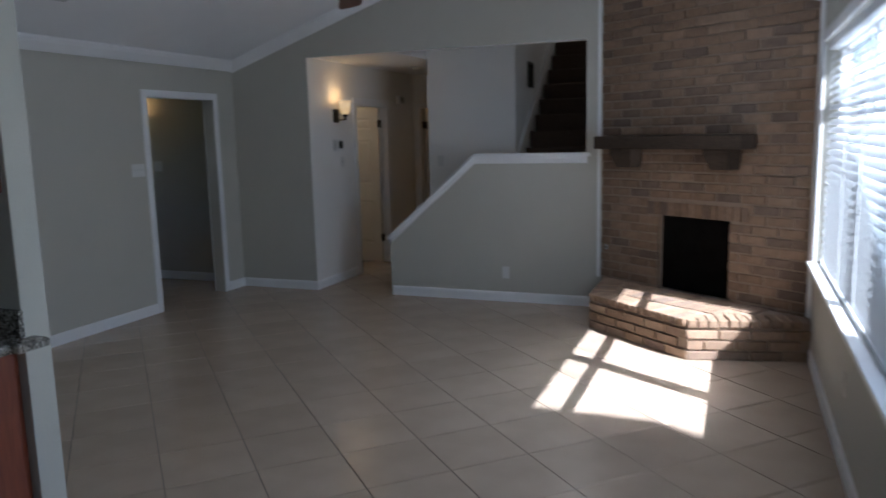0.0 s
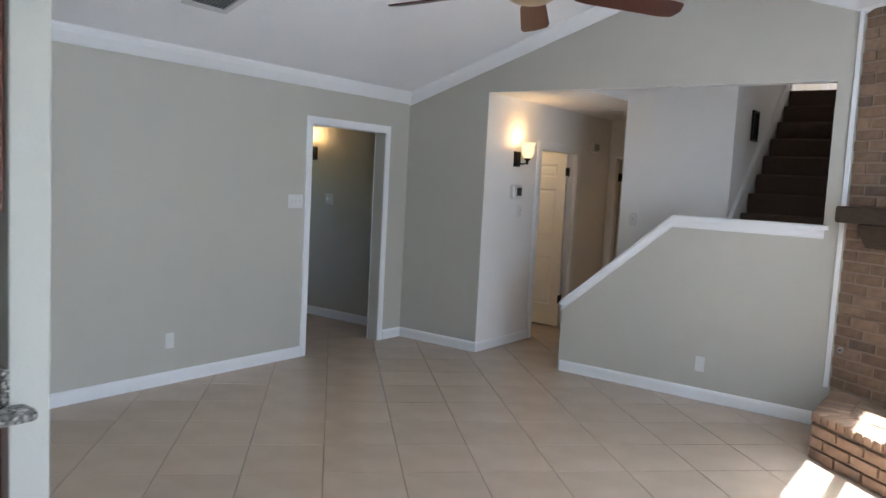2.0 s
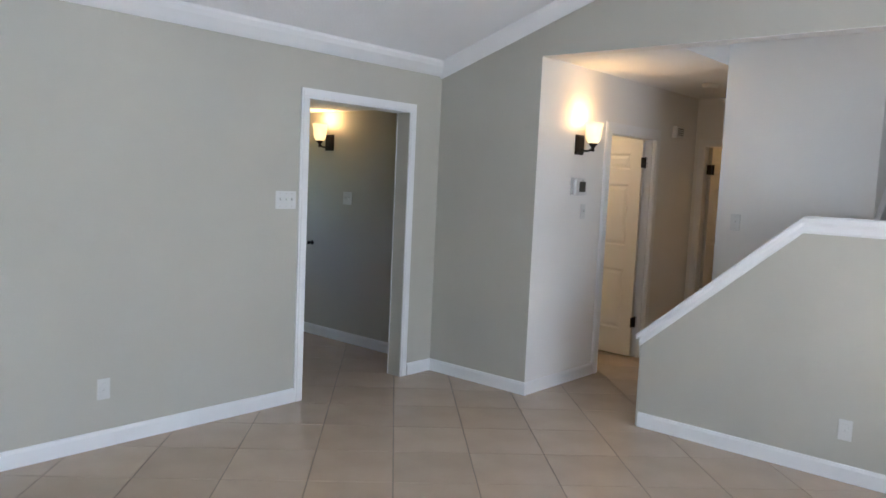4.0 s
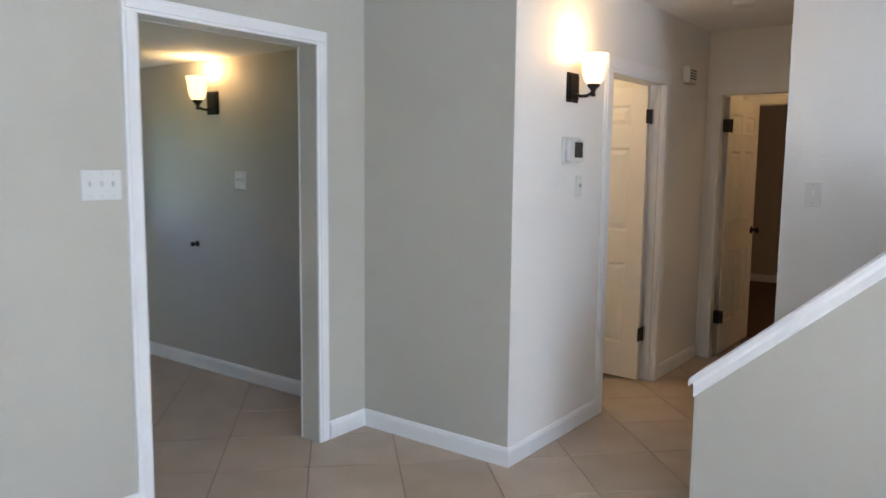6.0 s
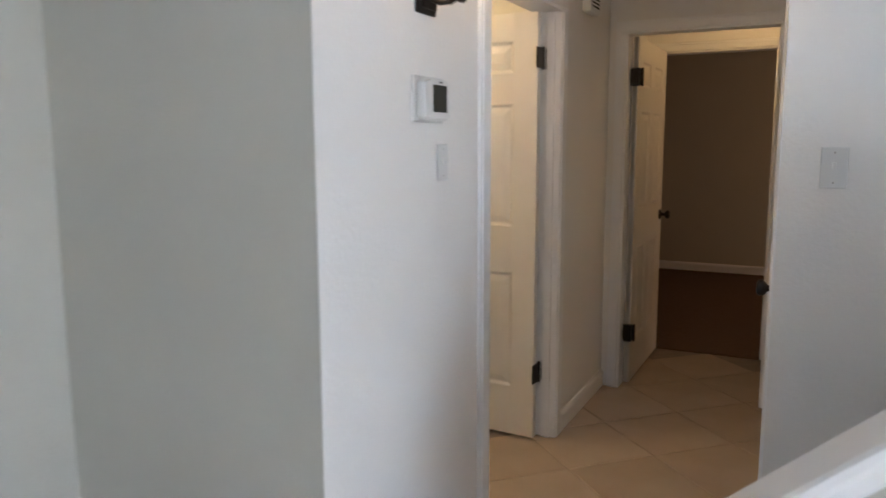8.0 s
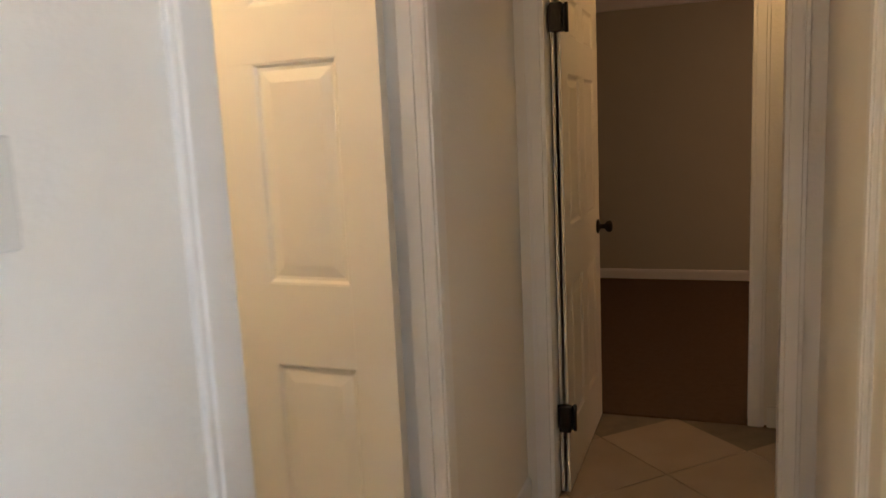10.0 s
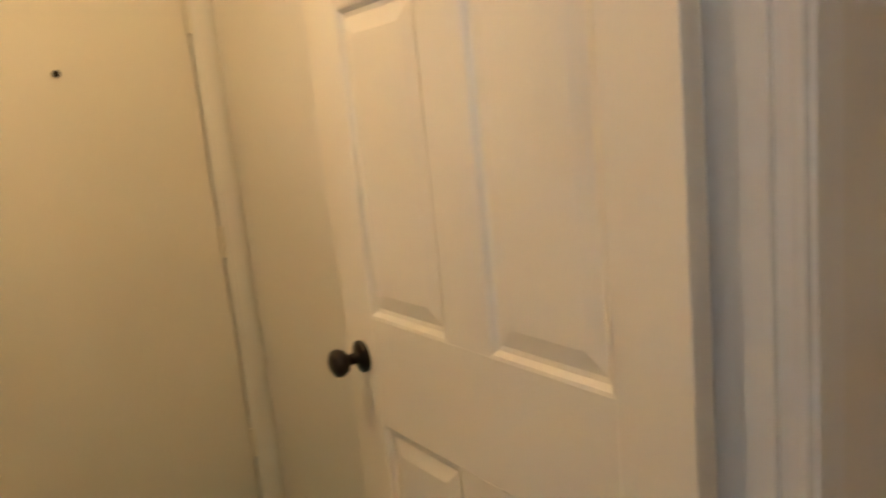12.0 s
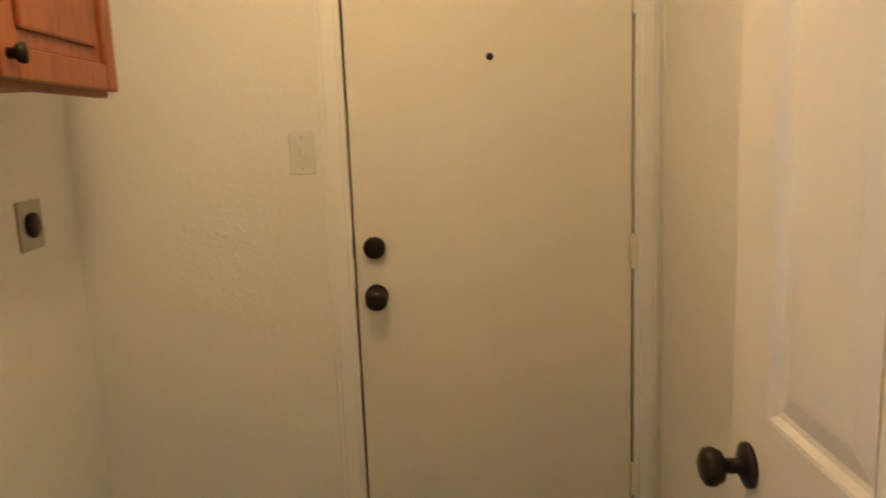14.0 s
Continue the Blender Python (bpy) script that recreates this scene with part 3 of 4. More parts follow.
for x in CORBELS:
    q = prism([(-.002, 1.464), (-.16, 1.464), (-.16, 1.42), (-.13, 1.31), (-.002, 1.31)], x, x + .24, "x")
    for v in q.verts:                       # the foot is narrower than the head
        if v.co.z < 1.32:
            v.co.x += .05 if v.co.x < x + .12 else -.02
    bmesh.ops.bevel(q, geom=q.edges[:], offset=.006, segments=1, affect="EDGES")
    part("corbel", q, BEAM, mt)
# hearth slab outline in plan
HEARTH = [(3.075, -.002), (3.075, -.77), (3.885, -1.465), (4.685, -1.285), (4.685, -1.12), (3.04, -.002)]
hearth = structure("hearth", prism([(3.085, -.004), (3.085, -.762), (3.885, -1.452), (4.684, -1.273), (4.684, -1.12), (3.04, -.004)], 0, HZ - .012), MORTAR, "raised brick hearth")
trimv = structure("trim_brick_edge", boxes(((2.992, YB - .022, .29), (3.022, YB - .0015, 2.94), .004)), TRIM, "white vertical trim strip beside the brick")
structure("trim_brick_edge_east", boxes(((XR - .03, -1.19, .29), (XR - .001, -1.135, 2.45), .004)), TRIM, "white vertical trim strip beside the brick")
structure("trim_brick_top", prism([(3.04, -.03), (4.67, -1.14), (4.62, -1.20), (2.99, -.09)], 2.90, 2.96), TRIM, "white trim above the brick")
gv = thing("gas_valve", "small chrome gas key valve in the brick", "valve", m=FM @ pose(.065, -.005, .575, 90))
part("flange", lathe(((.025, 0), (.025, .004), (.012, .007), (.002, .007)), 18), STEEL, gv)
part("stem", lathe(((.006, .007), (.006, .02), (.001, .02)), 8), BRONZE, gv)

# ---- window with blinds ----
WY0, WY1, WZ0, WZ1 = -4.35, -1.30, .70, 2.16
win = tagged(thing("window_1", "large white window with open horizontal blinds and sun behind", "window", at=(XR, 0, 0)), kind="structure")
yc = -2.67
fr = [((.09, WY0, WZ0), (.15, WY0 + .05, WZ1)), ((.09, WY1 - .05, WZ0), (.15, WY1, WZ1)), ((.09, WY0 + .05, WZ0), (.15, WY1 - .05, WZ0 + .05)), ((.09, WY0 + .05, WZ1 - .05), (.15, WY1 - .05, WZ1)), ((.09, yc - .055, WZ0 + .05), (.15, yc + .055, WZ1 - .05)),
      ((.10, WY0 + .05, 1.80), (.14, yc - .055, 1.85)), ((.10, yc + .055, 1.80), (.14, WY1 - .05, 1.85))]
part("window_frame", boxes(*[(a, b, .004) for a, b in fr]), TRIM, win)
for a, b in ((WY0 + .05, yc - .055), (yc + .055, WY1 - .05)):
    for lo, hi in ((WZ0 + .05, 1.80), (1.85, WZ1 - .05)):
        p = part("pane", boxes(((.118, a, lo), (.124, b, hi))), GLASS, win)
        p.visible_shadow = False
part("window_sill", boxes(((-.05, WY0 - .06, WZ0 - .022), (.085, WY1 + .06, WZ0 + .007), .004)), TRIM, win, "white window stool")
part("apron", boxes(((-.014, WY0 - .04, WZ0 - .075), (-.001, WY1 + .04, WZ0 - .022), .003)), TRIM, win)
part("casing", boxes(((-.016, WY0 - .07, WZ0), (-.001, WY0, WZ1), .003), ((-.016, WY1, WZ0), (-.001, WY1 + .07, WZ1), .003), ((-.016, WY0 - .07, WZ1), (-.001, WY1 + .07, WZ1 + .07), .003)), TRIM, win)
blind = thing("window_blind", "white horizontal slat blind, lowered with slats tilted open", "blind", at=(XR + .045, 0, 0))
part("head_rail", boxes(((-.03, WY0 + .01, WZ1 - .055), (.03, WY1 - .01, WZ1 - .002), .004)), SLAT, blind)
part("bottom_rail", boxes(((-.025, WY0 + .012, WZ0 + .012), (.025, WY1 - .012, WZ0 + .032), .004)), SLAT, blind)
slat_bm = boxes(((-.024, WY0 + .014, -.0009), (.024, WY1 - .014, .0009)))
slat_me = mesh_of("slat", slat_bm, SLAT)
zz = WZ0 + .05
while zz < WZ1 - .07:
    s = new("slat", slat_me)
    s.parent = blind
    s.matrix_local = pose(0, 0, zz, 0, -47, 0)
    zz += .047
for y in (WY0 + .25, yc - .3, yc + .3, WY1 - .25):
    part("cord", boxes(((-.032, y - .0015, WZ0 + .02), (-.029, y + .0015, WZ1 - .05)), ((.029, y - .0015, WZ0 + .02), (.032, y + .0015, WZ1 - .05))), SLAT, blind)

# ---- kitchen end at the near pillar ----
structure("wall_kitchen", boxes(((XL, -4.905, 0), (1.69, -4.79, 3.38), .004)), PAINT, "greige kitchen wall end")
uc = thing("wall_cabinet", "red-brown oak kitchen wall cabinet on the kitchen wall", "cabinet", at=(1.65, -4.906, 1.46))
part("body", boxes(((-.9, -.32, 0), (0, -.002, .95), .003)), OAK_RED, uc)
part("side_panel", boxes(((.001, -.30, .004), (.008, -.035, .93), .003)), OAK_RED, uc)
part("scribe_moulding", boxes(((.001, -.028, -.008), (.02, -.004, .95), .004)), OAK_RED, uc)
for i in range(2):
    dd = part("cabinet_door", boxes(((-.89 + .445 * i, -.342, .01), (-.455 + .445 * i, -.321, .94), .006)), OAK_RED, uc)
bc = thing("base_cabinet", "red-brown oak kitchen base cabinet under granite", "cabinet", at=(1.65, -4.906, 0))
part("body", boxes(((-.9, -.60, .10), (0, -.002, .868), .003)), OAK_RED, bc)
part("toe_kick", boxes(((-.9, -.53, 0), (-.01, -.002, .10))), OAK_RED, bc)
part("side_panel", boxes(((.001, -.58, .10), (.012, -.03, .866), .003)), OAK_RED, bc)
ct = thing("worktop", "speckled grey granite kitchen worktop with upstand", "worktop", at=(1.65, -4.906, .87))
q = boxes(((-.9, -.64, 0), (.095, -.003, .04), .016), ((.041, -.1, .0005), (.13, .045, .0395), .016))
part("slab", q, GRANITE, ct)
part("upstand", boxes(((-.9, -.025, .0405), (.055, -.003, .145), .003)), GRANITE, ct)

# ---- ceiling fan ----
fan = thing("ceiling_fan", "bronze ceiling fan with dark red wooden blades and amber bowl light", "ceiling fan", at=(1.74, -2.27, 0))
CE = EAVE + PITCH * (1.74 - XL)
part("canopy", lathe(((.07, CE - .09), (.08, CE - .04), (.07, CE + .0)), 24), BRONZE, fan)
part("downrod", lathe(((.014, 2.90), (.014, CE - .08)), 12), BRONZE, fan)
part("motor_housing", lathe(((.06, 2.70), (.14, 2.705), (.17, 2.74), (.17, 2.81), (.12, 2.87), (.03, 2.91)), 32), BRONZE, fan)
part("light_ring", lathe(((.185, 2.665), (.208, 2.672), (.208, 2.69), (.10, 2.698)), 32), BRONZE, fan)
part("bowl", lathe(((.004, 2.575), (.05, 2.578), (.09, 2.588), (.14, 2.618), (.178, 2.65), (.192, 2.668), (.18, 2.672)), 36), BOWL, fan, "amber glass bowl")
for k in range(5):
    m = pose(0, 0, 2.685, 0, 0, FAN_A + 72 * k)
    q = prism([(.27, -.06), (.34, -.075), (.78, -.092), (.85, -.078), (.87, 0), (.85, .078), (.78, .092), (.34, .075), (.27, .06)], -.005, .005)
    q.transform(m @ pose(0, 0, -.02, -13, 3, 0))
    bl = part("blade", q, BLADE, fan, "dark red-brown wooden blade")
    q = boxes(((.16, -.02, .0), (.32, .02, .010), .003), ((.27, -.045, -.012), (.34, .045, -.002), .003))
    q.transform(m)
    part("blade_bracket", q, BRONZE, bl)

# ---- wall fittings ----
def sconce(name, m, label):
    """Wall face at local y=0, sticking out along local -y."""
    s = thing(name, label, "wall lamp", "sconces", m=m)
    part("backplate", boxes(((-.057, -.014, -.075), (.057, -.001, .075), .004), ((-.045, -.024, -.062), (.045, -.0145, .062), .005)), BRONZE, s)
    cu = bmesh.new()
    pts = [(-.02, -.03), (-.055, -.045), (-.09, -.045), (-.12, -.03), (-.125, -.005)]
    for (y0, z0), (y1, z1) in zip(pts, pts[1:]):
        d = Vector((0, y1 - y0, z1 - z0))
        mm = Matrix.Translation((0, (y0 + y1) / 2, (z0 + z1) / 2)) @ d.to_track_quat("Z", "Y").to_matrix().to_4x4()
        bmesh.ops.create_cone(cu, cap_ends=True, segments=10, radius1=.008, radius2=.008, depth=d.length + .008, matrix=mm)
    part("arm", cu, BRONZE, s)
    part("cup", lathe(((.008, -.05), (.014, -.045), (.010, -.03), (.018, -.012), (.032, .002), (.034, .012), (.01, .014)), 20, Matrix.Translation((0, -.125, 0))), BRONZE, s)
    sh = bmesh.new()
    prof = ((.033, .012), (.048, .03), (.058, .07), (.062, .12), (.072, .162), (.069, .162), (.059, .12), (.055, .07), (.045, .032), (.030, .016))
    seg = 28
    rr = [[sh.verts.new((r * math.cos(2 * math.pi * i / seg), -.125 + r * math.sin(2 * math.pi * i / seg), z)) for i in range(seg)] for r, z in prof]
    for p, q2 in zip(rr, rr[1:]):
        for i in range(seg):
            j = (i + 1) % seg
            f = sh.faces.new((p[i], p[j], q2[j], q2[i]))
            f.smooth = True
    part("shade", sh, SHADE, s, "lit frosted glass bell shade")
    return s


sconce("wall_sconce", pose(-2.42, FOY_Y, 1.84), "lit bronze sconce with frosted bell shade on the foyer wall")
sconce("wall_sconce", pose(0, .55, 1.855, 0, 0, 90), "lit bronze sconce with frosted bell shade on the hall wall")


def plate(name, m, label, gangs=1, outlet=False, mat=PLASTIC, category="switch"):
    w = .07 + .046 * (gangs - 1)
    s = thing(name, label, category, m=m)
    part("plate", boxes(((-w / 2, -.006, -.058), (w / 2, -.0005, .058), .003)), mat, s)
    for g in range(gangs):
        x = (g - (gangs - 1) / 2) * .046
        if outlet:
            for z in (-.02, .02):
                part("socket", boxes(((x - .016, -.009, z - .014), (x + .016, -.0062, z + .014), .0025)), mat, s)
        else:
            part("toggle", boxes(((x - .0055, -.021, -.004), (x + .0055, -.0062, .015), .002)), mat, s)
        for z in (-.042, .042) if not outlet else (0,):
            part("screw", lathe(((.003, 0), (.003, .001)), 8, pose(x, -.0062, z, 90)), STEEL, s)
    return s


WEST, NORTH, EAST = 90, 0, -90
plate("light_switch", pose(XL, -1.475, 1.365, 0, 0, WEST), "white three-gang toggle switch plate on the greige wall", 3)
plate("wall_outlet", pose(XL, -2.655, .325, 0, 0, WEST), "white duplex outlet on the greige wall", 1, True, category="outlet")
plate("wall_outlet", pose(2.115, YB, .285, 0, 0, NORTH), "white duplex outlet on the half wall", 1, True, category="outlet")
plate("light_switch", pose(1.106, .90, 1.335, 0, 0, NORTH), "white single toggle switch on the stair wall")
plate("light_switch", pose(-2.15, FOY_Y, 1.335, 0, 0, NORTH), "white two-gang switch on the foyer wall", 2)
plate("light_switch", pose(0, .665, 1.345, 0, 0, WEST), "white single toggle switch below the thermostat")
plate("light_switch", pose(-1.95, 1.09, 1.353, 0, 0, WEST), "cream single toggle switch beside the garage door")
plate("wall_outlet", pose(XR, -2.98, .40, 0, 0, EAST), "steel outlet plate under the window", 1, True, STEEL, "outlet")
ho = thing("door_stop", "dark bronze knob bumper on the foyer wall", "door stop", at=(-2.64, FOY_Y, .885))
part("bumper", lathe(((.022, 0), (.022, .006), (.010, .012), (.010, .03), (.018, .04), (.016, .05), (.002, .052)), 18, pose(0, 0, 0, 90)), BRONZE, ho)
th = thing("thermostat", "white wall thermostat with grey display", "thermostat", m=pose(0, .562, 1.535, 0, 0, WEST))
part("backplate", boxes(((-.098, -.012, -.068), (.098, -.0005, .068), .006)), PLASTIC, th)
q = prism([(-.086, -.058), (-.06, -.062), (.06, -.062), (.086, -.058), (.086, .052), (.05, .062), (-.05, .062), (-.086, .052)], -.042, -.0122, "y")
bmesh.ops.bevel(q, geom=q.edges[:], offset=.007, segments=3, affect="EDGES")
part("housing", q, PLASTIC, th)
part("display", boxes(((-.034, -.0436, -.038), (.056, -.0421, .042), .0006)), SCREEN, th)
part("maker_mark", boxes(((.006, -.0432, .0475), (.026, -.0421, .0525))), VENT_BACK, th, "small grey mark")
ch = thing("door_chime", "white louvred door chime box on the hall wall", "door chime", m=pose(0, 2.26, 2.08, 0, 0, WEST))
part("housing", boxes(((-.085, -.045, -.055), (.085, -.0005, .055), .010)), PLASTIC, ch)
# Slots are dark strips on the housing, their shade put into the colour.
for i in range(4):
    part("slot_strip", boxes(((-.06, -.0465, -.028 + .018 * i), (.06, -.0452, -.02 + .018 * i))), DARK, ch)
sd = thing("smoke_detector", "round white smoke detector on the hall ceiling", "smoke detector", at=(.50, 1.75, HALL_H))
part("housing", lathe(((.04, -.035), (.06, -.03), (.065, -.008), (.065, -.0005)), 24), PLASTIC, sd)
slope = math.degrees(math.atan(PITCH))
vx = -.18
av = thing("ceiling_vent", "white louvred air vent in the sloped ceiling", "air vent", m=pose(vx, -2.85, EAVE + PITCH * (vx - XL) - .002, 0, -slope, 0))
part("frame", boxes(((-.17, -.17, -.012), (.17, -.125, -.0005), .003), ((-.17, .125, -.012), (.17, .17, -.0005), .003), ((-.17, -.125, -.012), (-.125, .125, -.0005), .003), ((.125, -.125, -.012), (.17, .125, -.0005), .003)), VENT, av)
# Plain grey sheet closes the vent behind its slats.
part("backing", boxes(((-.125, -.125, -.003), (.125, .125, -.0006))), VENT_BACK, av)
for i in range(9):
    q = boxes(((-.122, -.010, -.001), (.122, .010, .001)))
    q.transform(pose(0, -.11 + .0275 * i, -.009, 35))
    part("slat", q, VENT, av)

# laundry fittings
lc = thing("wall_cabinet", "honey oak wall cabinet above the dryer outlet", "cabinet", at=(-1.585, .481, 1.505))
part("body", boxes(((.0, 0, .012), (1.0, .25, .80), .003)), OAK, lc)
part("base_rail", boxes(((.004, .225, -.006), (.996, .247, .0115), .003)), OAK, lc)
for x0 in (.004, .505):
    dr = part("cabinet_door", boxes(((x0, .2505, .006), (x0 + .055, .270, .79), .004), ((x0 + .435, .2505, .006), (x0 + .49, .270, .79), .004), ((x0 + .0555, .2505, .006), (x0 + .4345, .270, .06), .004), ((x0 + .0555, .2505, .735), (x0 + .4345, .270, .79), .004)), OAK, lc)
    part("door_panel", boxes(((x0 + .056, .2507, .061), (x0 + .434, .258, .734), .003), ((x0 + .085, .2582, .09), (x0 + .405, .266, .705), .006)), OAK, dr)
    kx = x0 + .462
    part("knob", lathe(((.010, 0), (.008, .008), (.016, .016), (.017, .024), (.003, .028)), 16, pose(kx, .270, .045, -90)), BRONZE, dr, "dark bronze knob")
do = thing("dryer_outlet", "steel plate with a round black dryer socket", "outlet", at=(-1.68, .48, 1.22))
part("plate", boxes(((-.058, .0005, -.058), (.058, .006, .058), .003)), STEEL, do)
part("socket", lathe(((.03, 0), (.03, .008), (.026, .011), (.002, .0105)), 22, pose(0, .006, 0, -90)), BRONZE, do)
ll = thing("ceiling_light", "glowing round laundry ceiling light", "ceiling light", at=(-.95, 1.15, HALL_H))
part("base", lathe(((.13, -.02), (.14, -.001)), 28), PLASTIC, ll)

# ---- outside ----
# Unseen wall added so its top edge trims the sun patch indoors.
structure("sun_block_wall", boxes(((XR + .2, -7.35, -.4), (11, -7.1, 8.65))), WHITE_PAINT, "unseen wall added to cut off the sun patch")
structure("ground", boxes(((-400, -400, -.6), (400, 400, -.35))), GRASS, "grass ground")
# Pale slab added outside to bounce sun up at the blinds.
structure("bounce_slab", boxes(((XR + .2, -7.05, -.36), (12.5, 7, -.30), .01)), CONCRETE, "pale concrete slab added outside to brighten the window")


def tree(at, h, seed):
    rnd = random.Random(seed)
    t = thing("tree", "broad leafy tree outside the window", "tree", "garden trees", at=at)
    bm = bmesh.new()
    bmesh.ops.create_cone(bm, cap_ends=True, segments=10, radius1=.2, radius2=.09, depth=h * .6, matrix=Matrix.Translation((0, 0, h * .3)))
    for i in range(7):
        a = i * .9
        d = Vector((math.cos(a), math.sin(a), .9)).normalized()
        bmesh.ops.create_cone(bm, cap_ends=True, segments=6, radius1=.07, radius2=.02, depth=h * .35, matrix=Matrix.Translation(Vector((0, 0, h * (.35 + .03 * i))) + d * h * .17) @ d.to_track_quat("Z", "Y").to_matrix().to_4x4())
    part("trunk", bm, BARK, t)
    vs, fs = [], []
    for c in range(60):
        cc = Vector((rnd.gauss(0, 1), rnd.gauss(0, 1), rnd.gauss(0, .8))) * h * .19 + Vector((0, 0, h * .68))
        for k in range(55):
            p = cc + Vector((rnd.gauss(0, 1), rnd.gauss(0, 1), rnd.gauss(0, .7))) * h * .055
            u = Vector((rnd.uniform(-1, 1), rnd.uniform(-1, 1), rnd.uniform(-.5, .5))).normalized() * .09
            w = u.cross(Vector((rnd.uniform(-1, 1), rnd.uniform(-1, 1), 1))).normalized() * .05
            n0 = len(vs)
            vs += [p - u, p + w, p + u, p - w]
            fs.append((n0, n0 + 1, n0 + 2, n0 + 3))
    me = bpy.data.meshes.new("crown")
    me.from_pydata(vs, [], fs)
    me.materials.append(LEAF)
    c = new("crown", me)
    c.parent = t


for i, (x, y) in enumerate(((13, 9), (15, 4), (17, 14), (12, 16), (16, -1))):
    tree((x, y, -.35), 5.5 + .5 * (i % 3), i)

# ---- pieces: bricks, then floor tiles ----
def piece_mesh(name, sx, sy, sz, bevel, mat):
    bm = boxes(((-sx / 2, -sy / 2, -sz / 2), (sx / 2, sy / 2, sz / 2)))
    bmesh.ops.bevel(bm, geom=bm.edges[:], offset=bevel, segments=1, affect="EDGES")
    return mesh_of(name, bm, mat)


BL, BH, JT = .203, .061, .014
brick_me, half_me, row_me = (piece_mesh("brick", s, .05, BH, .004, BRICK) for s in (BL, BL / 2 - JT / 2, BH))
rest = bmesh.new()
rnd = random.Random(4)
count = 0
course = 0
z = BH / 2 + .006
while z < 2.93:
    x = (BL + JT) * (0 if course % 2 else .5) - BL / 2
    while x < FL + BL / 2:
        x0, x1 = max(x - BL / 2, .004), min(x + BL / 2, FL - .01)
        inside = OZ1 + BH * .2 > z > HZ - .05
        over = OZ1 + .01 < z + BH / 2 and z - BH / 2 < OZ1 + .115 and x1 > OX0 - .10 and x0 < OX1 + .10
        if over:
            segs = [(x0, min(x1, OX0 - .105)), (max(x0, OX1 + .105), x1)]
        elif inside:
            segs = [(x0, min(x1, OX0)), (max(x0, OX1), x1)]
        else:
            segs = [(x0, x1)]
        for s0, s1 in segs:
            if s1 - s0 < .03 or z < HZ - .04:
                continue
            dy = rnd.uniform(-.003, .004)
            full = abs((s1 - s0) - BL) < .001
            if count < 280 and full and z < 2.2:
                ob = new("brick", brick_me)
                ob.parent = fire
                ob.matrix_local = pose((s0 + s1) / 2, .019 + dy, z + rnd.uniform(-.0015, .0015), 0, 0, rnd.uniform(-.4, .4))
                count += 1
            else:
                box(rest, (s0, -.006 + dy, z - BH / 2), (s1, .044 + dy, z + BH / 2))
        x += BL + JT
    z += BH + JT
    course += 1
x = OX0 - .10
while x < OX1 + .10:                       # soldier course over the firebox
    box(rest, (x, -.008 + rnd.uniform(-.003, .003), OZ1 + .004), (x + BH - .002, .03, OZ1 + .112))
    x += BH + .008
r = part("upper_bricks", rest, BRICK_FAR, fire)
tagged(r, kind="stuff")

hb_rest = bmesh.new()
row_deep = piece_mesh("brick", BH, .20, .055, .005, BRICK)


def hearth_face(p, q, skip):
    p, q = Vector(p), Vector(q)
    u = (q - p)
    ln = u.length
    u /= ln
    ang = math.degrees(math.atan2(u.y, u.x))
    nrm = Vector((u.y, -u.x))
    for c in range(3):
        zc = BH / 2 + .004 + c * (BH + JT)
        s = BL / 2 - (BL / 2 if c % 2 else 0)
        while s < ln:
            a, b = max(s - BL / 2, 0.0), min(s + BL / 2, ln)
            if b - a > .04:
                mid = p + u * (a + b) / 2 + nrm * -.012
                if abs(b - a - BL) < .001:
                    ob = new("brick", brick_me)
                    ob.parent = hearth
                    ob.matrix_local = pose(mid.x, mid.y, zc, 0, 0, ang)
                else:
                    box(hb_rest, (-(b - a) / 2, -.025, -BH / 2), ((b - a) / 2, .025, BH / 2), 0, pose(mid.x, mid.y, zc, 0, 0, ang))
            s += BL + JT
    s = BH / 2
    while s < ln - .02:                     # rowlock edge on top
        mid = p + u * s + nrm * -.085
        ob = new("brick", row_deep)
        ob.parent = hearth
        ob.matrix_local = pose(mid.x + rnd.uniform(-.004, .004), mid.y + rnd.uniform(-.004, .004), HZ - .026 + rnd.uniform(-.002, .002), 0, 0, ang)
        s += BH + .009


hearth_face((3.075, -.01), (3.075, -.77), 0)
hearth_face((3.075, -.77), (3.885, -1.465), 0)
hearth_face((3.885, -1.465), (4.685, -1.285), 0)
part("brick_ends", hb_rest, BRICK_FAR, hearth)
# brick paving on the hearth top
pav = bmesh.new()
for i in range(-4, 24):
    for j in range(0, 8):
        c = FA + FU * (i * (BH + .010) + .03) + FN * (.11 + j * (BL + .01))
        inner = [(3.22, -.06), (3.22, -.68), (3.89, -1.25), (4.55, -1.12), (4.62, -1.09), (3.10, -.06)]
        ins = False
        k = len(inner) - 1
        for a in range(len(inner)):
            (xa, ya), (xb, yb) = inner[a], inner[k]
            if (ya > c.y) != (yb > c.y) and c.x < (xb - xa) * (c.y - ya) / (yb - ya) + xa:
                ins = not ins
            k = a
        if ins:
            box(pav, (-BH / 2, -BL / 2, -.02), (BH / 2, BL / 2, .0), 0, pose(c.x, c.y, HZ - .004 + rnd.uniform(-.002, .001), 0, 0, FROT))
part("paving_bricks", pav, BRICK_FAR, hearth)

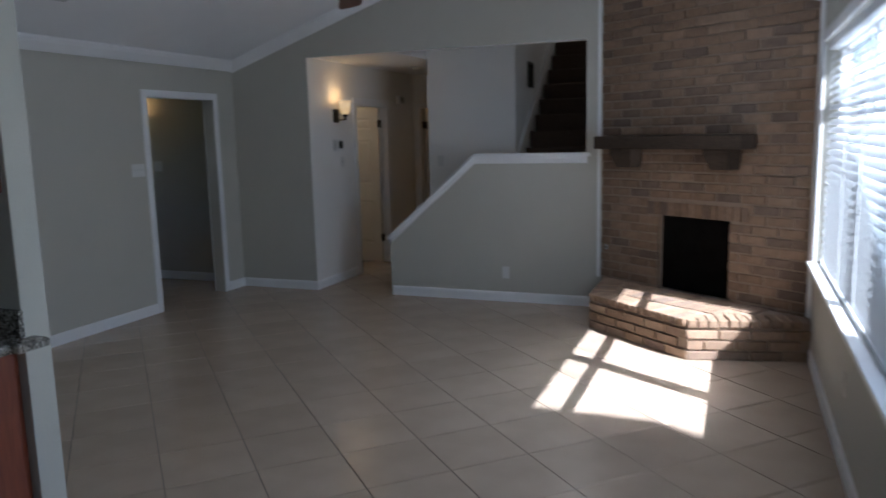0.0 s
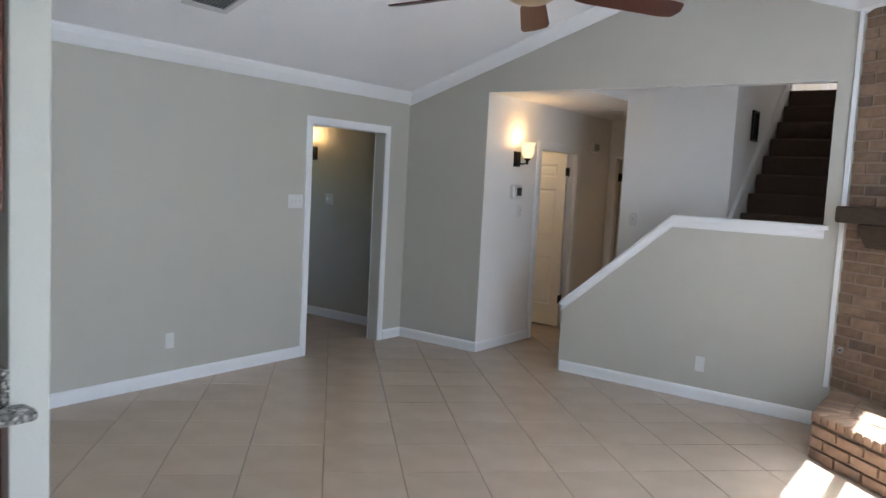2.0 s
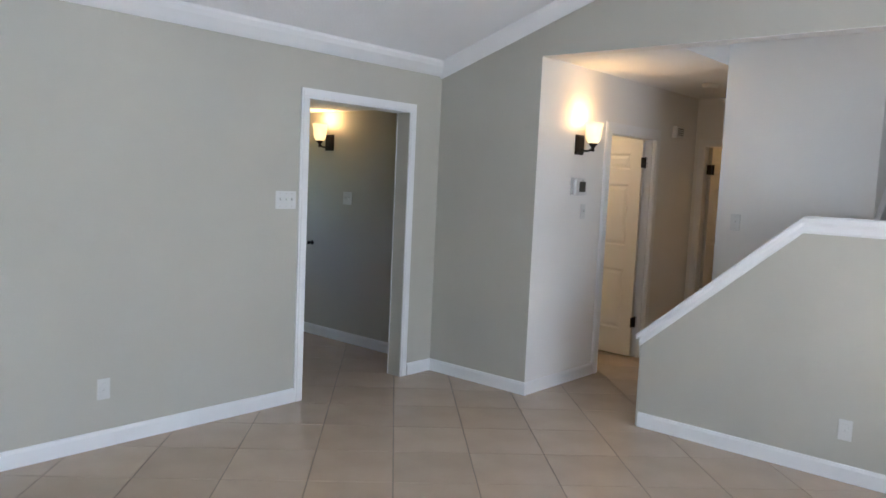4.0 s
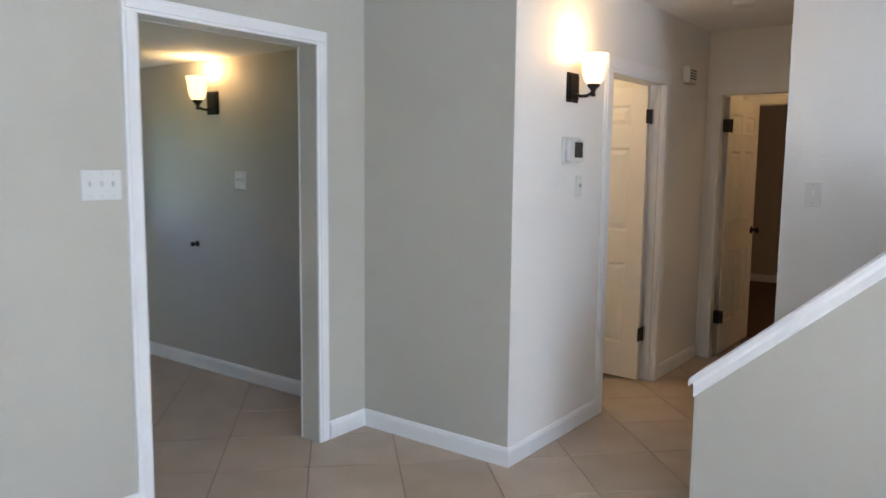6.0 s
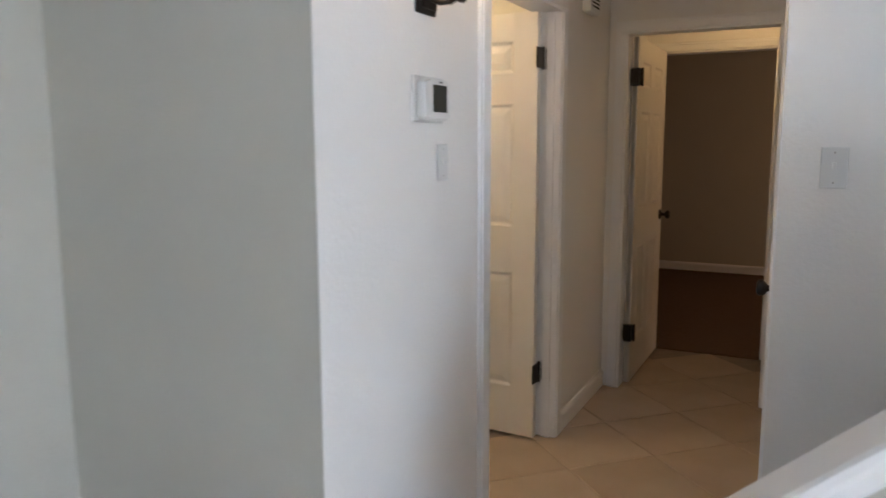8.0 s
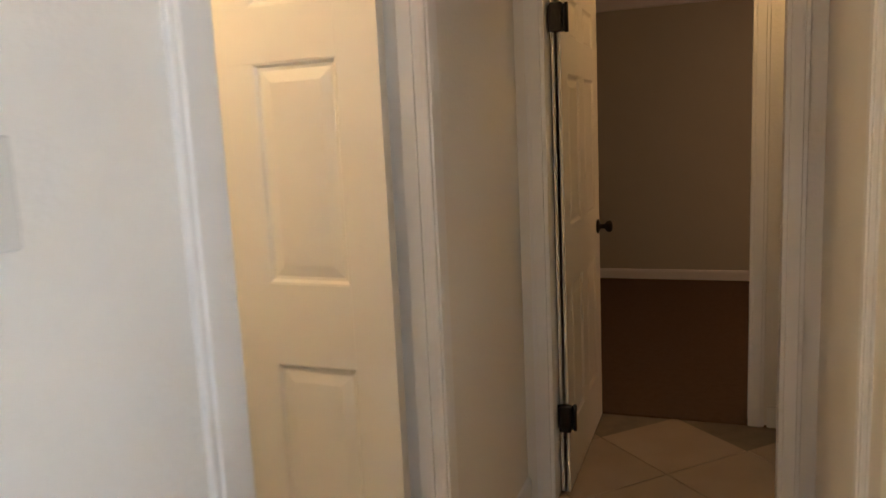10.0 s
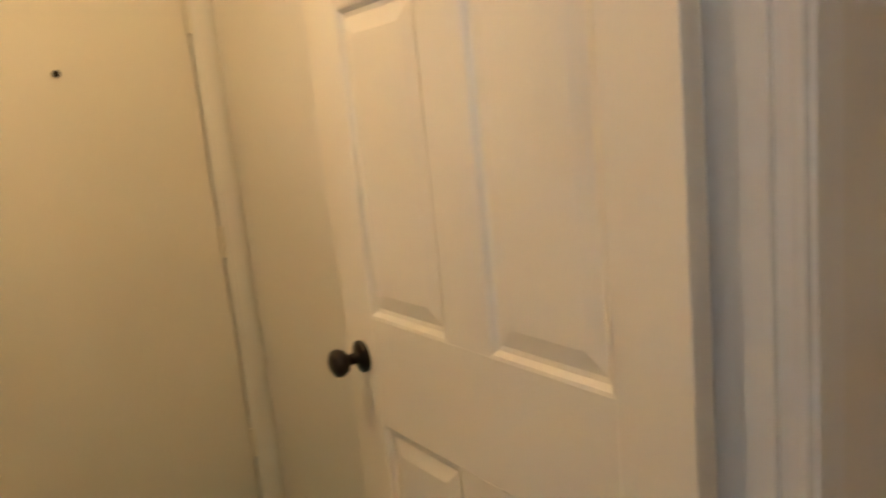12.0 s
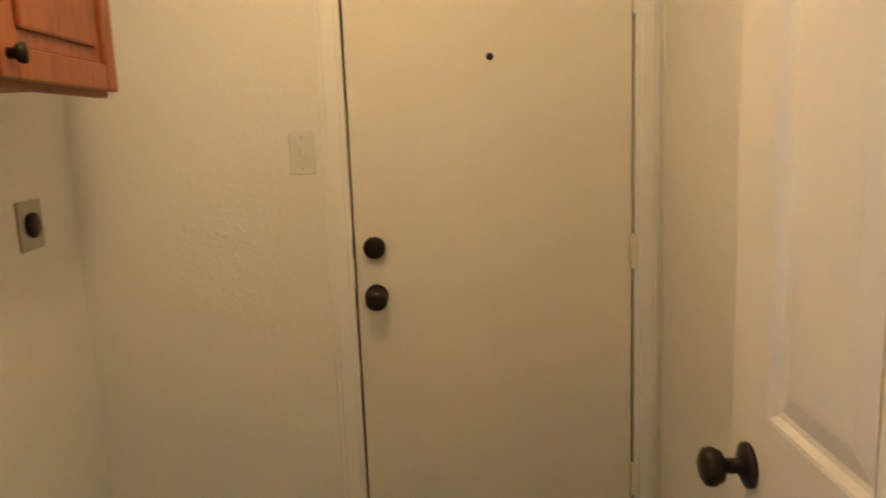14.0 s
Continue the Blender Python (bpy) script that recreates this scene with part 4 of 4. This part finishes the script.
PITCH_T = .432
tile_me = piece_mesh("tile", PITCH_T - .0055, PITCH_T - .0055, .010, .0015, TILE)
tile_rest = bmesh.new()
s2 = math.sqrt(.5)
count = 0
cells = []
for i in range(-40, 40):
    for j in range(-40, 40):
        a, b = -.088 - PITCH_T * (i + .5), 2.925 + PITCH_T * (j + .5)     # (x+y)/sqrt2, (x-y)/sqrt2
        x, y = (a + b) * s2, (a - b) * s2
        room = XL - .31 < x < XR + .25 and YS - .2 < y < .3
        hall = -.2 < x < 1.25 and 0 < y < VY - .06
        foyer = FOY_X - .1 < x < XL and -3.1 < y < .35
        kitchen = x < 1.4 and y < -5.2
        if room or hall or foyer:
            cells.append((kitchen or foyer, (x - 2) ** 2 + (y + 1.5) ** 2, x, y))
for far, _, x, y in sorted(cells):
    lift = rnd.uniform(-.0004, .0004) - .005
    d = PITCH_T * s2
    cuts = [(Vector((XR + .1, 0, 0)), Vector((1, 0, 0)))] if x + d > XR + .1 else []
    cuts += [(Vector((0, YS - .05, 0)), Vector((0, -1, 0)))] if y - d < YS - .05 else []
    cuts += [(Vector((XL - .06, 0, 0)), Vector((-1, 0, 0)))] if x - d < XL - .06 and y < -3.1 else []
    cuts += [(Vector((FOY_X - .05, 0, 0)), Vector((-1, 0, 0)))] if x - d < FOY_X - .05 else []
    cuts += [(Vector((0, -3.05, 0)), Vector((0, -1, 0)))] if x < XL - .31 and y - d < -3.05 else []
    cuts += [(Vector((0, VY - .001, 0)), Vector((0, 1, 0)))] if y + d > VY - .001 else []
    if not far and not cuts and count < 290:
        ob = new("tile", tile_me)
        ob.parent = floor
        ob.matrix_local = pose(x, y, lift, 0, 0, 45)
        count += 1
        continue
    h = (PITCH_T - .0055) / 2
    one = boxes(((-h, -h, -.005), (h, h, .005)))
    one.transform(pose(x, y, lift, 0, 0, 45))
    for at, way in cuts:
        bmesh.ops.bisect_plane(one, geom=one.verts[:] + one.edges[:] + one.faces[:], plane_co=at, plane_no=way, clear_outer=True)
    tmp = bpy.data.meshes.new("cut_tile")
    one.to_mesh(tmp), one.free()
    tile_rest.from_mesh(tmp)
    bpy.data.meshes.remove(tmp)
tagged(part("far_tiles", tile_rest, TILE, floor), kind="stuff")
